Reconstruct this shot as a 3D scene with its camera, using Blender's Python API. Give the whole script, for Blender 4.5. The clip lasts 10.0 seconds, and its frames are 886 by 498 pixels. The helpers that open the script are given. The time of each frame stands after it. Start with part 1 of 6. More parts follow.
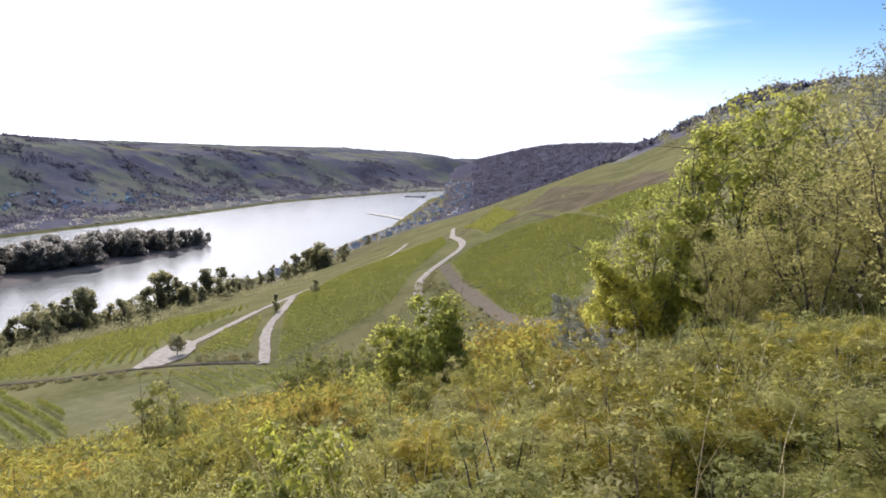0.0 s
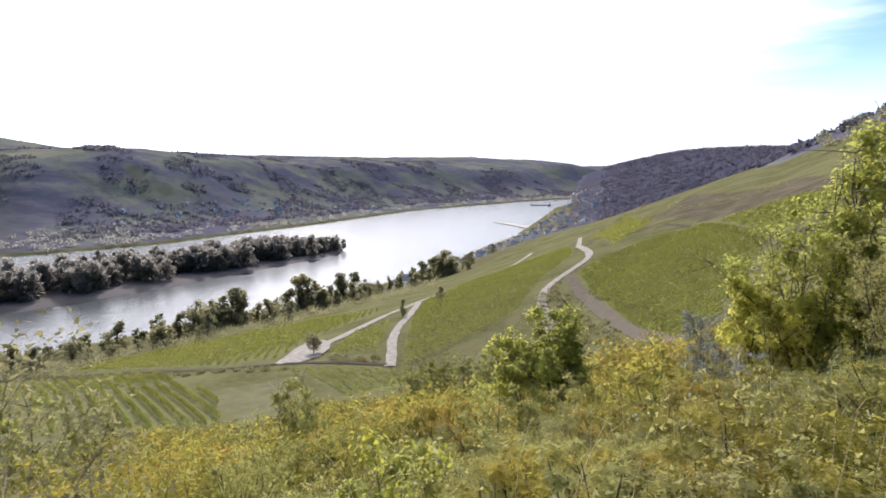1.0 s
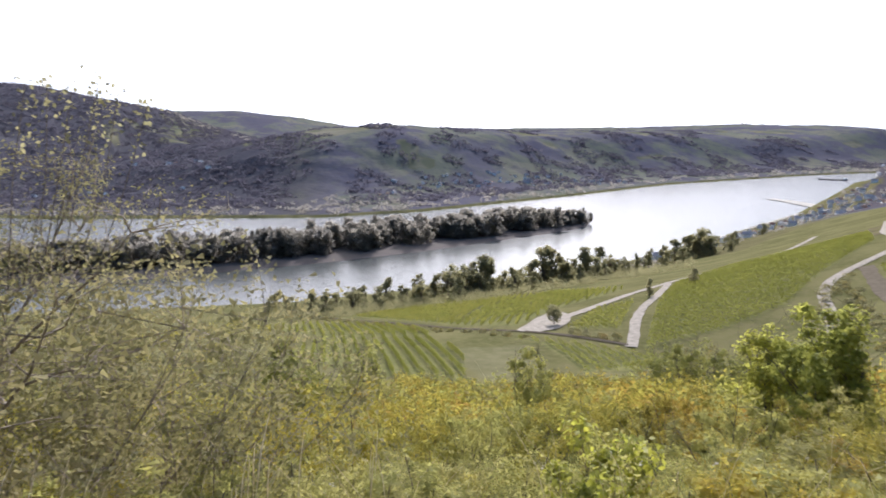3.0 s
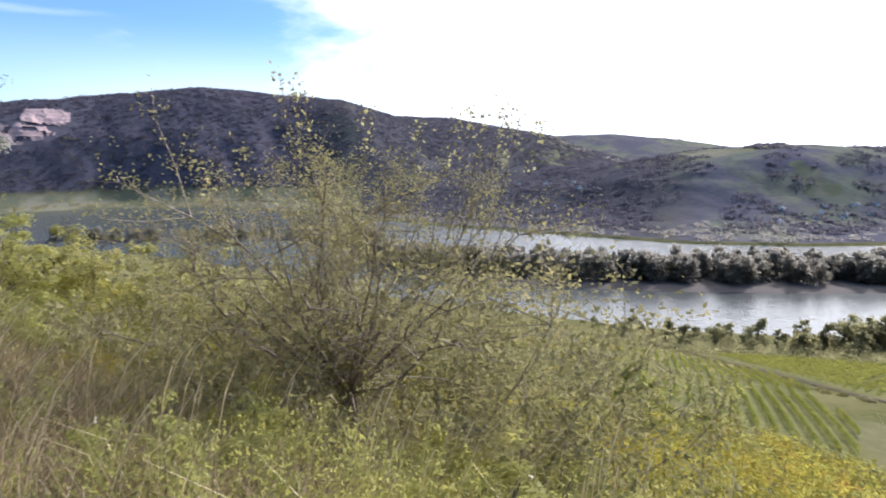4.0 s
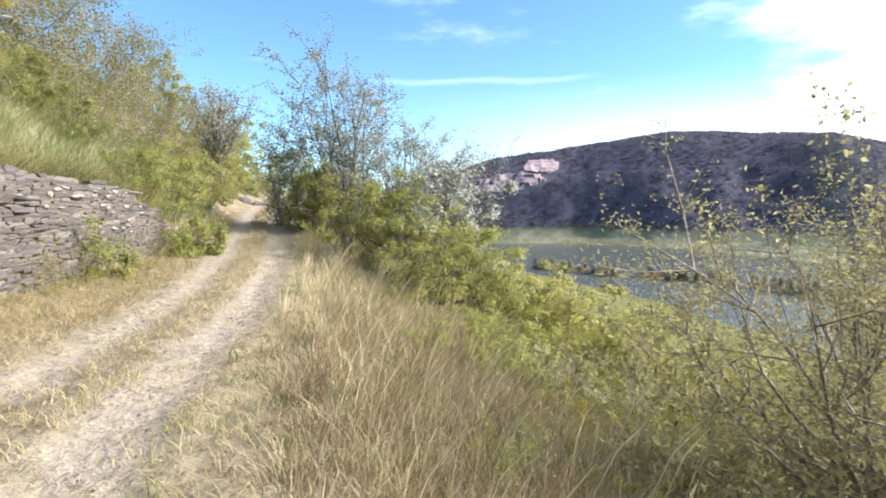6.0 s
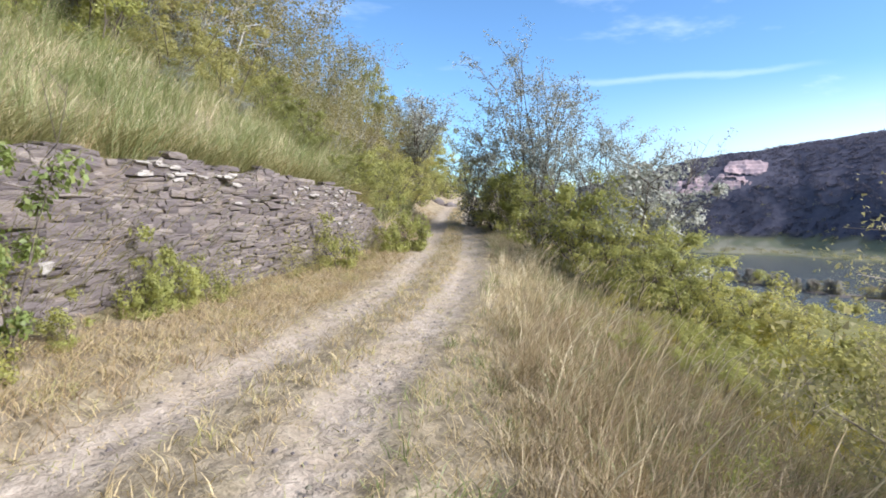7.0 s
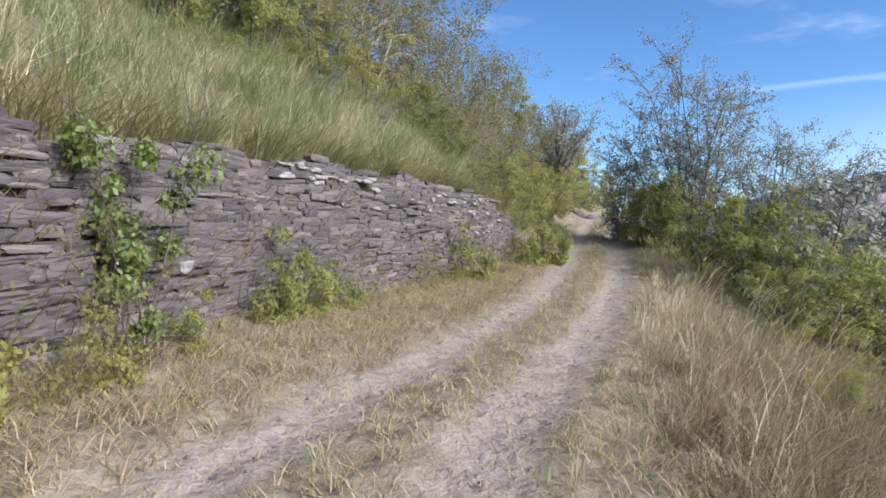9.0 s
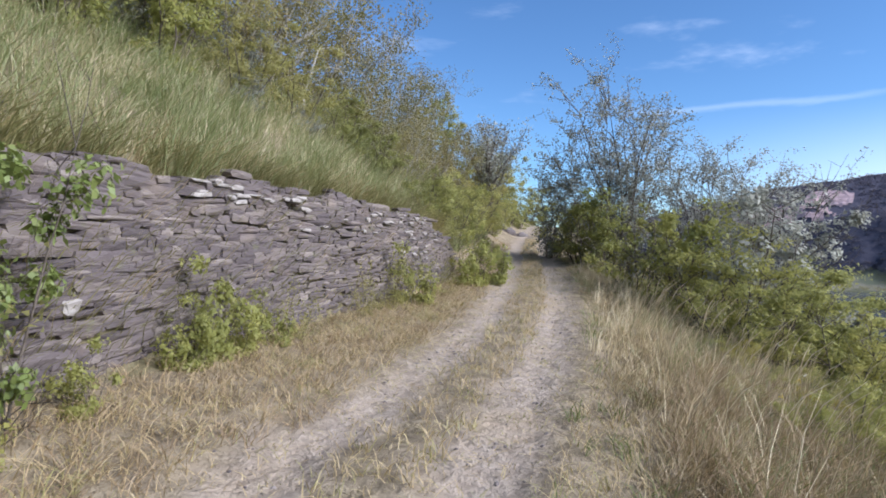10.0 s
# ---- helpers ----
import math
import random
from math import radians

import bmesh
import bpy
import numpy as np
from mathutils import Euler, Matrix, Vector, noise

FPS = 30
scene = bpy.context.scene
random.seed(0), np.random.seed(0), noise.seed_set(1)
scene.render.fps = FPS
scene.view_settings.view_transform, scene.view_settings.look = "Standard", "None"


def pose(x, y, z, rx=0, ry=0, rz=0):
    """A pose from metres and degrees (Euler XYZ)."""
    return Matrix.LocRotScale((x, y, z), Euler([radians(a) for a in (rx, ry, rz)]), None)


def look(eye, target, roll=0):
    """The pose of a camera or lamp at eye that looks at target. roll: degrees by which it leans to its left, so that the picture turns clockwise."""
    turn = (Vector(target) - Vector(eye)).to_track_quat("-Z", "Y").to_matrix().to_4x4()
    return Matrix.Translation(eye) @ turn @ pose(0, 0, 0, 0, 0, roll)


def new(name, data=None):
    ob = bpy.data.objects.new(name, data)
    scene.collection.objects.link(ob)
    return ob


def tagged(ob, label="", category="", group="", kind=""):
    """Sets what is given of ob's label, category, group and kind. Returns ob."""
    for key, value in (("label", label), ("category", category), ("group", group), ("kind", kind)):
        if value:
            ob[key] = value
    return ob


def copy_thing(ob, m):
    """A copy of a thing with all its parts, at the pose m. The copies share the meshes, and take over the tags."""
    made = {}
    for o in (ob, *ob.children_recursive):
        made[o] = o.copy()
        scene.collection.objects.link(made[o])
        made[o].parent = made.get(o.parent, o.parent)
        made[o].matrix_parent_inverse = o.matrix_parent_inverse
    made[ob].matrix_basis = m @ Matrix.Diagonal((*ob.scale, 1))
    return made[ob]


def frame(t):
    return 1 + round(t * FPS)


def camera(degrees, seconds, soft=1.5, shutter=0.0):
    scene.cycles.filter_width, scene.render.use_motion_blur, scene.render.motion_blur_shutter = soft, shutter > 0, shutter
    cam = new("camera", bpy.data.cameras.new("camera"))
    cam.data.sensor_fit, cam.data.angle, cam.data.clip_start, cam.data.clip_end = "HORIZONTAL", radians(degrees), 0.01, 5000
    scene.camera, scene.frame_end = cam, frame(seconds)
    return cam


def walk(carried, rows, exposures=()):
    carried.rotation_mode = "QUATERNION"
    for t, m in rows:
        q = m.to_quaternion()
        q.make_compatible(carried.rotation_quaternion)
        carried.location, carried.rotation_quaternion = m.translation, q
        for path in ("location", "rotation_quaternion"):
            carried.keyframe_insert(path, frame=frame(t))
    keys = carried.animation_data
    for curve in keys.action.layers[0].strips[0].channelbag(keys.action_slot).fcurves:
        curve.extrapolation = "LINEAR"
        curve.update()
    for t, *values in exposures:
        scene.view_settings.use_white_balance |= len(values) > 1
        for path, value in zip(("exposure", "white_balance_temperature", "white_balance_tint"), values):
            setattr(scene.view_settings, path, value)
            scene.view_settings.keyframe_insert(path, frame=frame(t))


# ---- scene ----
cam = camera(75.74, 10.0, soft=1.7, shutter=0.12)
PATH = (
    (0.0, pose(-0.06, 0.59, 1.55, 81.02, -2.01, 5.15)),
    (0.5, pose(0.02, 0.66, 1.59, 81.77, -1.42, 11.36)),
    (1.0, pose(0.12, 0.75, 1.60, 81.55, -1.00, 17.65)),
    (1.5, pose(0.16, 0.83, 1.63, 79.60, -1.15, 19.00)),
    (2.0, pose(0.22, 0.84, 1.66, 78.95, -1.02, 20.42)),
    (3.5, pose(0.44, 0.83, 1.75, 79.55, 0.90, 59.55)),
    (4.0, pose(0.50, 0.68, 1.66, 81.10, 0.65, 77.75)),
    (4.5, pose(0.40, 0.52, 1.65, 82.40, -0.30, 92.10)),
    (5.0, pose(0.07, 0.50, 1.56, 83.73, 0.25, 103.00)),
    (5.5, pose(-0.27, 0.38, 1.51, 84.57, 0.50, 111.25)),
    (6.0, pose(-0.56, 0.11, 1.66, 85.63, 0.30, 121.70)),
    (7.5, pose(-0.01, -0.12, 1.58, 86.12, -1.18, 145.91)),
    (8.0, pose(-0.14, -0.37, 1.55, 87.00, -1.81, 149.60)),
    (8.5, pose(-0.28, -0.55, 1.55, 87.48, -1.55, 150.87)),
    (9.0, pose(-0.52, -0.76, 1.56, 86.77, -1.88, 153.25)),
    (9.5, pose(-0.63, -1.10, 1.57, 87.66, -1.86, 151.83)),
    (10.0, pose(-0.71, -1.53, 1.59, 88.84, -0.99, 145.95)),
)
EXPOSURES = ((0.0, 0.18, 5950, 17), (2.0, 0.24, 5950, 17), (3.5, 0.3, 5950, 16), (4.0, 0.38, 5900, 14), (5.0, 0.82, 6050, 11), (5.5, 1.0, 6100, 8), (6.0, 0.9, 6050, 8), (7.5, 0.45, 5650, 14), (8.5, 0.22, 5500, 15), (10.0, 0.12, 5450, 15))
walk(cam, PATH, EXPOSURES)

# ---- daylight ----
SUN_AZ, SUN_UP = 31.0, 33.0          # degrees left of +y, and above the horizon
sun_way = Vector((-math.sin(radians(SUN_AZ)) * math.cos(radians(SUN_UP)), math.cos(radians(SUN_AZ)) * math.cos(radians(SUN_UP)), math.sin(radians(SUN_UP))))
sun = new("sun", bpy.data.lights.new("sun", "SUN"))
sun.data.energy, sun.data.angle, sun.data.color = 4.3, radians(0.6), (1.0, 0.955, 0.89)
sun.matrix_basis = look((0, 0, 0), -sun_way)

world = bpy.data.worlds.new("sky")
scene.world = world
world.use_nodes = True


class Nodes:
    """Short hand for building a node tree."""

    def __init__(self, tree):
        self.tree = tree
        tree.nodes.clear()

    def add(self, kind, values=None, links=None):
        node = self.tree.nodes.new(kind)
        for key, value in (values or {}).items():
            node.inputs[key].default_value = value
        for key, socket in (links or {}).items():
            self.tree.links.new(socket, node.inputs[key])
        return node

    def math(self, op, a, b=0.5, c=None, clamp=False):
        node = self.add("ShaderNodeMath")
        node.operation, node.use_clamp = op, clamp
        for i, v in enumerate((a, b) if c is None else (a, b, c)):
            if isinstance(v, (int, float)):
                node.inputs[i].default_value = v
            else:
                self.tree.links.new(v, node.inputs[i])
        return node.outputs[0]

    def mix(self, fac, a, b, blend="MIX"):
        node = self.add("ShaderNodeMix")
        node.data_type, node.blend_type = "RGBA", blend
        for i, v in ((0, fac), (6, a), (7, b)):
            if isinstance(v, (int, float)):
                node.inputs[i].default_value = v
            elif isinstance(v, tuple):
                node.inputs[i].default_value = (*v, 1)
            else:
                self.tree.links.new(v, node.inputs[i])
        return node.outputs[2]

    def ramp(self, fac, stops):
        node = self.add("ShaderNodeValToRGB", links={"Fac": fac})
        el = node.color_ramp.elements
        while len(el) < len(stops):
            el.new(0.5)
        for e, (pos, colour) in zip(el, stops):
            e.position, e.color = pos, (*colour, 1)
        return node.outputs[0]

    def span(self, v, lo, hi, a=0.0, b=1.0):
        node = self.add("ShaderNodeMapRange", {1: lo, 2: hi, 3: a, 4: b}, {0: v})
        node.interpolation_type = "SMOOTHSTEP"
        return node.outputs[0]

    def noise(self, vector, scale, detail=3.0, rough=0.55):
        return self.add("ShaderNodeTexNoise", {"Scale": scale, "Detail": detail, "Roughness": rough}, {"Vector": vector}).outputs[0]


w = Nodes(world.node_tree)
sky = w.add("ShaderNodeTexSky")
sky.sky_type, sky.sun_disc, sky.sun_elevation, sky.sun_rotation = "NISHITA", False, radians(SUN_UP), radians(-SUN_AZ)
sky.altitude, sky.air_density, sky.dust_density, sky.ozone_density = 900.0, 1.0, 0.4, 2.2
way = w.add("ShaderNodeTexCoord").outputs["Generated"]
streak = w.add("ShaderNodeMapping", {"Rotation": (0, 0, radians(20)), "Scale": (1.0, 3.2, 9.0)}, {"Vector": way}).outputs[0]
cirrus = w.span(w.noise(streak, 1.6, 5.0, 0.6), 0.57, 0.82)
toward = w.add("ShaderNodeVectorMath", links={0: way})
toward.operation = "DOT_PRODUCT"
toward.inputs[1].default_value = (-math.sin(radians(37)) * 0.85, math.cos(radians(37)) * 0.85, 0.527)   # the thin cloud hangs round the sun
ragged = w.math("ADD", toward.outputs["Value"], w.math("MULTIPLY", w.math("SUBTRACT", w.noise(streak, 2.3, 4.0, 0.55), 0.5), 0.30))
veil = w.span(ragged, 0.55, 0.72)
core = w.span(toward.outputs["Value"], 0.74, 1.0)
high = w.add("ShaderNodeSeparateXYZ", links={0: way}).outputs[2]
low = w.span(high, 0.0, 0.22, 1.0, 0.0)
aim = w.add("ShaderNodeVectorMath", links={0: way})
aim.operation = "DOT_PRODUCT"
aim.inputs[1].default_value = (-math.sin(radians(118)) * 0.97, math.cos(radians(118)) * 0.97, 0.243)      # one thin wisp over the mountain
line = w.math("ABSOLUTE", w.math("SUBTRACT", high, w.math("ADD", 0.198, w.math("MULTIPLY", w.noise(streak, 3.0, 4.0), 0.02))))
wisp = w.math("MULTIPLY", w.span(aim.outputs["Value"], 0.975, 0.998), w.span(line, 0.0, 0.008, 1.0, 0.0))
cloud = w.math("ADD", w.math("ADD", w.math("MULTIPLY", cirrus, 0.3), w.math("MULTIPLY", wisp, 0.17)), w.math("ADD", w.math("MULTIPLY", veil, 1.0), w.math("MULTIPLY", low, w.span(toward.outputs["Value"], -0.02, 0.55))), clamp=True)
white = w.mix(core, (8.8, 9.1, 9.6), (25.0, 24.4, 23.6))
clear = w.mix(1.0, sky.outputs[0], (0.86, 1.03, 1.10), "MULTIPLY")
colour = w.mix(cloud, clear, white)
w.add("ShaderNodeOutputWorld", links={0: w.add("ShaderNodeBackground", {"Strength": 0.134}, {"Color": colour}).outputs[0]})


# ---- materials ----
def material(name):
    m = bpy.data.materials.new(name)
    m.use_nodes = True
    return m, Nodes(m.node_tree)


def place(n):
    return n.add("ShaderNodeNewGeometry").outputs["Position"]


def finish(n, colour, rough=0.9, bump_by=None, strength=0.4, distance=0.05, metal=0.0, spec=0.3):
    p = n.add("ShaderNodeBsdfPrincipled", {"Roughness": rough, "Metallic": metal, "Specular IOR Level": spec})
    if isinstance(colour, tuple):
        p.inputs["Base Color"].default_value = (*colour, 1)
    else:
        n.tree.links.new(colour, p.inputs["Base Color"])
    if bump_by is not None:
        b = n.add("ShaderNodeBump", {"Strength": strength, "Distance": distance}, {"Height": bump_by})
        n.tree.links.new(b.outputs[0], p.inputs["Normal"])
    n.add("ShaderNodeOutputMaterial", links={0: p.outputs[0]})


def leaf_material(name, stops, through_share=0.55, gloss=0.018, glow=0.25, each=0.22, patch_size=0.38):
    """Leaves: every leaf and every plant a little different, lit through when the sun stands behind."""
    m, n = material(name)
    island = n.add("ShaderNodeNewGeometry").outputs["Random Per Island"]
    plant = n.add("ShaderNodeObjectInfo").outputs["Random"]
    patch = n.noise(place(n), patch_size, 2.0)
    k = n.math("ADD", n.math("MULTIPLY", island, each), n.math("ADD", n.math("MULTIPLY", plant, 0.48), n.math("MULTIPLY", n.math("SUBTRACT", patch, 0.42), 1.5)))
    colour = n.ramp(k, [(at, (r * 1.07, g * 0.985, b * 0.93)) for at, (r, g, b) in stops])
    flat = n.add("ShaderNodeBsdfDiffuse", links={"Color": colour})
    lit = n.add("ShaderNodeBsdfTranslucent", links={"Color": n.mix(glow, colour, (0.48, 0.44, 0.12), "MIX")})
    body = n.add("ShaderNodeMixShader", {0: through_share}, {1: flat.outputs[0], 2: lit.outputs[0]})
    shine = n.add("ShaderNodeBsdfGlossy", {"Roughness": 0.55, "Color": (0.8, 0.8, 0.7, 1)})
    both = n.add("ShaderNodeMixShader", {0: gloss}, {1: body.outputs[0], 2: shine.outputs[0]})
    n.add("ShaderNodeOutputMaterial", links={0: both.outputs[0]})
    return m


LEAF_SCRUB = leaf_material("scrub_leaf", ((0.0, (0.14, 0.15, 0.026)), (0.4, (0.27, 0.26, 0.038)), (0.75, (0.42, 0.37, 0.05)), (1.0, (0.42, 0.27, 0.05))), 0.64, glow=0.35)
LEAF_AUTUMN = leaf_material("autumn_leaf", ((0.0, (0.15, 0.14, 0.028)), (0.4, (0.27, 0.22, 0.033)), (0.7, (0.37, 0.25, 0.04)), (1.0, (0.36, 0.17, 0.05))), 0.6)
LEAF_GREEN = leaf_material("green_leaf", ((0.0, (0.17, 0.205, 0.065)), (0.5, (0.29, 0.32, 0.095)), (1.0, (0.44, 0.43, 0.14))), 0.55, glow=0.4)
LEAF_MAPLE = leaf_material("maple_leaf", ((0.0, (0.22, 0.28, 0.05)), (0.45, (0.37, 0.42, 0.07)), (0.8, (0.52, 0.52, 0.08)), (1.0, (0.62, 0.57, 0.09))), 0.7, glow=0.45)
LEAF_OLIVE = leaf_material("olive_leaf", ((0.0, (0.195, 0.208, 0.08)), (0.5, (0.335, 0.335, 0.13)), (1.0, (0.455, 0.435, 0.185))), 0.66, glow=0.28)
LEAF_DULL = leaf_material("plum_leaf", ((0.0, (0.17, 0.175, 0.085)), (0.5, (0.27, 0.265, 0.13)), (1.0, (0.37, 0.345, 0.185))), 0.5, glow=0.12, each=0.4)
LEAF_EDGE = leaf_material("edge_leaf", ((0.0, (0.21, 0.24, 0.085)), (0.45, (0.325, 0.35, 0.118)), (0.8, (0.44, 0.435, 0.142)), (1.0, (0.47, 0.395, 0.16))), 0.58, glow=0.42)
LEAF_GREY = leaf_material("grey_leaf", ((0.0, (0.16, 0.18, 0.145)), (0.5, (0.27, 0.295, 0.25)), (1.0, (0.42, 0.44, 0.39))), 0.3, glow=0.0, each=0.4)
LEAF_RUSSET = leaf_material("russet_leaf", ((0.0, (0.14, 0.155, 0.06)), (0.5, (0.245, 0.225, 0.095)), (1.0, (0.33, 0.25, 0.13))), 0.35)
LEAF_TREE = leaf_material("tree_leaf", ((0.0, (0.165, 0.175, 0.12)), (0.5, (0.235, 0.24, 0.15)), (1.0, (0.32, 0.30, 0.17))), 0.72, 0.0, 0.15)
# far trees: leaves lightened to grey, haze over the river in their colour
LEAF_HAZED = leaf_material("hazed_leaf", ((0.0, (0.24, 0.24, 0.225)), (0.5, (0.31, 0.31, 0.275)), (1.0, (0.38, 0.37, 0.31))), 0.85, 0.0, 0.0, each=0.1)
LEAF_VINE = leaf_material("vine_leaf", ((0.0, (0.16, 0.19, 0.04)), (0.5, (0.215, 0.24, 0.052)), (1.0, (0.29, 0.285, 0.075))), 0.58, 0.0, 0.2, each=0.12, patch_size=0.12)
GRASS_DRY = leaf_material("dry_grass", ((0.0, (0.17, 0.13, 0.08)), (0.35, (0.34, 0.27, 0.15)), (0.7, (0.50, 0.41, 0.22)), (1.0, (0.28, 0.28, 0.10))), 0.3, 0.06, each=0.62, patch_size=1.6)
GRASS_STALK = leaf_material("grass_stalk", ((0.0, (0.40, 0.32, 0.18)), (0.5, (0.58, 0.50, 0.30)), (1.0, (0.68, 0.61, 0.42))), 0.25, 0.08, each=0.62, patch_size=1.6)
GRASS_BANK = leaf_material("bank_grass", ((0.0, (0.085, 0.11, 0.04)), (0.35, (0.14, 0.185, 0.062)), (0.65, (0.205, 0.25, 0.095)), (0.85, (0.31, 0.305, 0.155)), (1.0, (0.43, 0.39, 0.23))), 0.35, 0.05, each=0.4, patch_size=0.9)
GRASS_RUST = leaf_material("rust_grass", ((0.0, (0.075, 0.055, 0.036)), (0.3, (0.155, 0.112, 0.074)), (0.6, (0.26, 0.195, 0.12)), (0.85, (0.46, 0.37, 0.225)), (1.0, (0.24, 0.175, 0.11))), 0.35, 0.04, each=0.62, patch_size=1.6)
GRASS_BROWN = leaf_material("brown_grass", ((0.0, (0.10, 0.08, 0.052)), (0.35, (0.26, 0.205, 0.125)), (0.7, (0.50, 0.415, 0.26)), (0.85, (0.26, 0.25, 0.11)), (1.0, (0.17, 0.185, 0.075))), 0.3, 0.06, each=0.62, patch_size=1.6)
PETAL = leaf_material("flower_head", ((0.0, (0.6, 0.6, 0.5)), (1.0, (0.8, 0.8, 0.72))), 0.2)
PETAL_YELLOW = leaf_material("yellow_flower_head", ((0.0, (0.65, 0.5, 0.04)), (1.0, (0.8, 0.62, 0.05))), 0.2)


def bark_material(name, dark, light):
    m, n = material(name)
    p = place(n)
    grain = n.noise(p, 14.0, 4.0)
    finish(n, n.mix(n.span(grain, 0.3, 0.7), dark, light), 0.9, grain, 0.5, 0.02)
    return m


BARK = bark_material("bark", (0.07, 0.055, 0.04), (0.17, 0.14, 0.11))
BARK_PALE = bark_material("pale_bark", (0.20, 0.18, 0.14), (0.42, 0.39, 0.33))

m, n = material("slate")
p = place(n)
rnd = n.add("ShaderNodeObjectInfo").outputs["Random"]
isl = n.add("ShaderNodeNewGeometry").outputs["Random Per Island"]
one = n.math("FRACT", n.math("ADD", rnd, isl))
SLATE_BASE = n.ramp(one, ((0.0, (0.080, 0.063, 0.060)), (0.3, (0.110, 0.088, 0.083)), (0.6, (0.134, 0.108, 0.100)), (0.85, (0.160, 0.130, 0.112)), (0.98, (0.24, 0.20, 0.17))))
stain = n.noise(p, 2.2, 4.0)
fine = n.noise(n.add("ShaderNodeMapping", {"Scale": (6.0, 6.0, 42.0)}, {"Vector": p}).outputs[0], 2.0, 5.0, 0.65)
c = n.mix(n.span(stain, 0.5, 0.75, 0.0, 0.45), SLATE_BASE, (0.22, 0.165, 0.12))
c = n.mix(n.span(fine, 0.55, 0.8, 0.0, 0.4), c, (0.32, 0.30, 0.30))
c = n.mix(n.span(n.noise(p, 6.0, 3.0), 0.62, 0.72, 0.0, 0.35), c, (0.16, 0.17, 0.06))
finish(n, c, 0.72, fine, 0.6, 0.02, spec=0.4)
SLATE = m

m, n = material("pale_quartz")
finish(n, n.mix(n.noise(place(n), 9.0, 4.0), (0.20, 0.178, 0.16), (0.46, 0.415, 0.365)), 0.6, n.noise(place(n), 20.0), 0.4, 0.02)
QUARTZ = m

m, n = material("packed_earth")
finish(n, n.mix(n.noise(place(n), 5.0, 5.0), (0.07, 0.06, 0.055), (0.15, 0.12, 0.10)), 0.95, n.noise(place(n), 16.0), 0.6, 0.04)
EARTH = m

# the ground: what grows where comes from two masks over the plan
m, n = material("ground")
p = place(n)
one, two = n.add("ShaderNodeAttribute"), n.add("ShaderNodeAttribute")
one.attribute_name, two.attribute_name = "cover_a", "cover_b"
sa, sb = n.add("ShaderNodeSeparateColor", links={0: one.outputs["Color"]}), n.add("ShaderNodeSeparateColor", links={0: two.outputs["Color"]})
wood, vine, pale, scrub = sa.outputs[0], sa.outputs[1], sa.outputs[2], one.outputs["Alpha"]
dry, meadow, rock, bare = sb.outputs[0], sb.outputs[1], sb.outputs[2], two.outputs["Alpha"]
big, mid, small = n.noise(p, 0.006, 4.0), n.noise(p, 0.05, 5.0, 0.6), n.noise(p, 0.6, 5.0, 0.6)
tiny = n.noise(p, 7.0, 6.0, 0.65)
base = n.mix(n.span(mid, 0.35, 0.65), (0.092, 0.092, 0.036), (0.15, 0.138, 0.062))
base = n.mix(n.span(small, 0.40, 0.68, 0.0, 0.6), base, (0.165, 0.145, 0.075))
canopy = n.add("ShaderNodeTexVoronoi", {"Scale": 0.085, "Randomness": 1.0}, {"Vector": p})
crowns = n.math("SUBTRACT", 1.0, canopy.outputs["Distance"])
# far woods: distance haze is put into the base colour as blue-violet
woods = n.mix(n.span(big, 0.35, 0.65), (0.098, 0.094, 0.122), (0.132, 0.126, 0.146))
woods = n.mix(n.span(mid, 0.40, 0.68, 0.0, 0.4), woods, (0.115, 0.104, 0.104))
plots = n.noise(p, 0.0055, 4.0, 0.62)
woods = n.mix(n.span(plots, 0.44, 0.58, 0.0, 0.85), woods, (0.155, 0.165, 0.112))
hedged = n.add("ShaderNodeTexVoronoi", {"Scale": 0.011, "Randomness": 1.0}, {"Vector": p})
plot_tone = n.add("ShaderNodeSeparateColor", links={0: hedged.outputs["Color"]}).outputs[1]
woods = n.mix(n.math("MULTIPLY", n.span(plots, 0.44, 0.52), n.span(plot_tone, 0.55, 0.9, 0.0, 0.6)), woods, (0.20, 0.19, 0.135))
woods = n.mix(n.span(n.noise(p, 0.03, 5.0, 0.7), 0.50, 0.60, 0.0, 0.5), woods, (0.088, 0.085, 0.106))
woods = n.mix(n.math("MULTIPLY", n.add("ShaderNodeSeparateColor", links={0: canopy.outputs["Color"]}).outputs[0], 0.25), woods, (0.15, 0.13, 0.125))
vines = n.mix(n.span(small, 0.3, 0.7), (0.128, 0.132, 0.052), (0.18, 0.17, 0.072))
soil = n.mix(n.span(n.noise(p, 0.35, 5.0), 0.3, 0.7), (0.14, 0.135, 0.075), (0.22, 0.20, 0.125))
brush = n.mix(n.span(small, 0.3, 0.7), (0.055, 0.055, 0.018), (0.15, 0.14, 0.04))
straw = n.mix(n.span(n.noise(p, 2.5, 5.0), 0.3, 0.7), (0.17, 0.135, 0.09), (0.31, 0.25, 0.165))
straw = n.mix(n.span(tiny, 0.5, 0.75, 0.0, 0.6), straw, (0.40, 0.335, 0.225))
straw = n.mix(n.span(n.noise(p, 9.0, 4.0, 0.7), 0.50, 0.66, 0.0, 0.6), straw, (0.12, 0.095, 0.06))
field = n.mix(n.span(n.noise(p, 0.012, 2.0), 0.42, 0.58), (0.125, 0.13, 0.085), (0.20, 0.185, 0.135))
stone = n.mix(n.span(n.noise(p, 0.12, 5.0, 0.65), 0.35, 0.65), (0.070, 0.056, 0.038), (0.135, 0.108, 0.075))
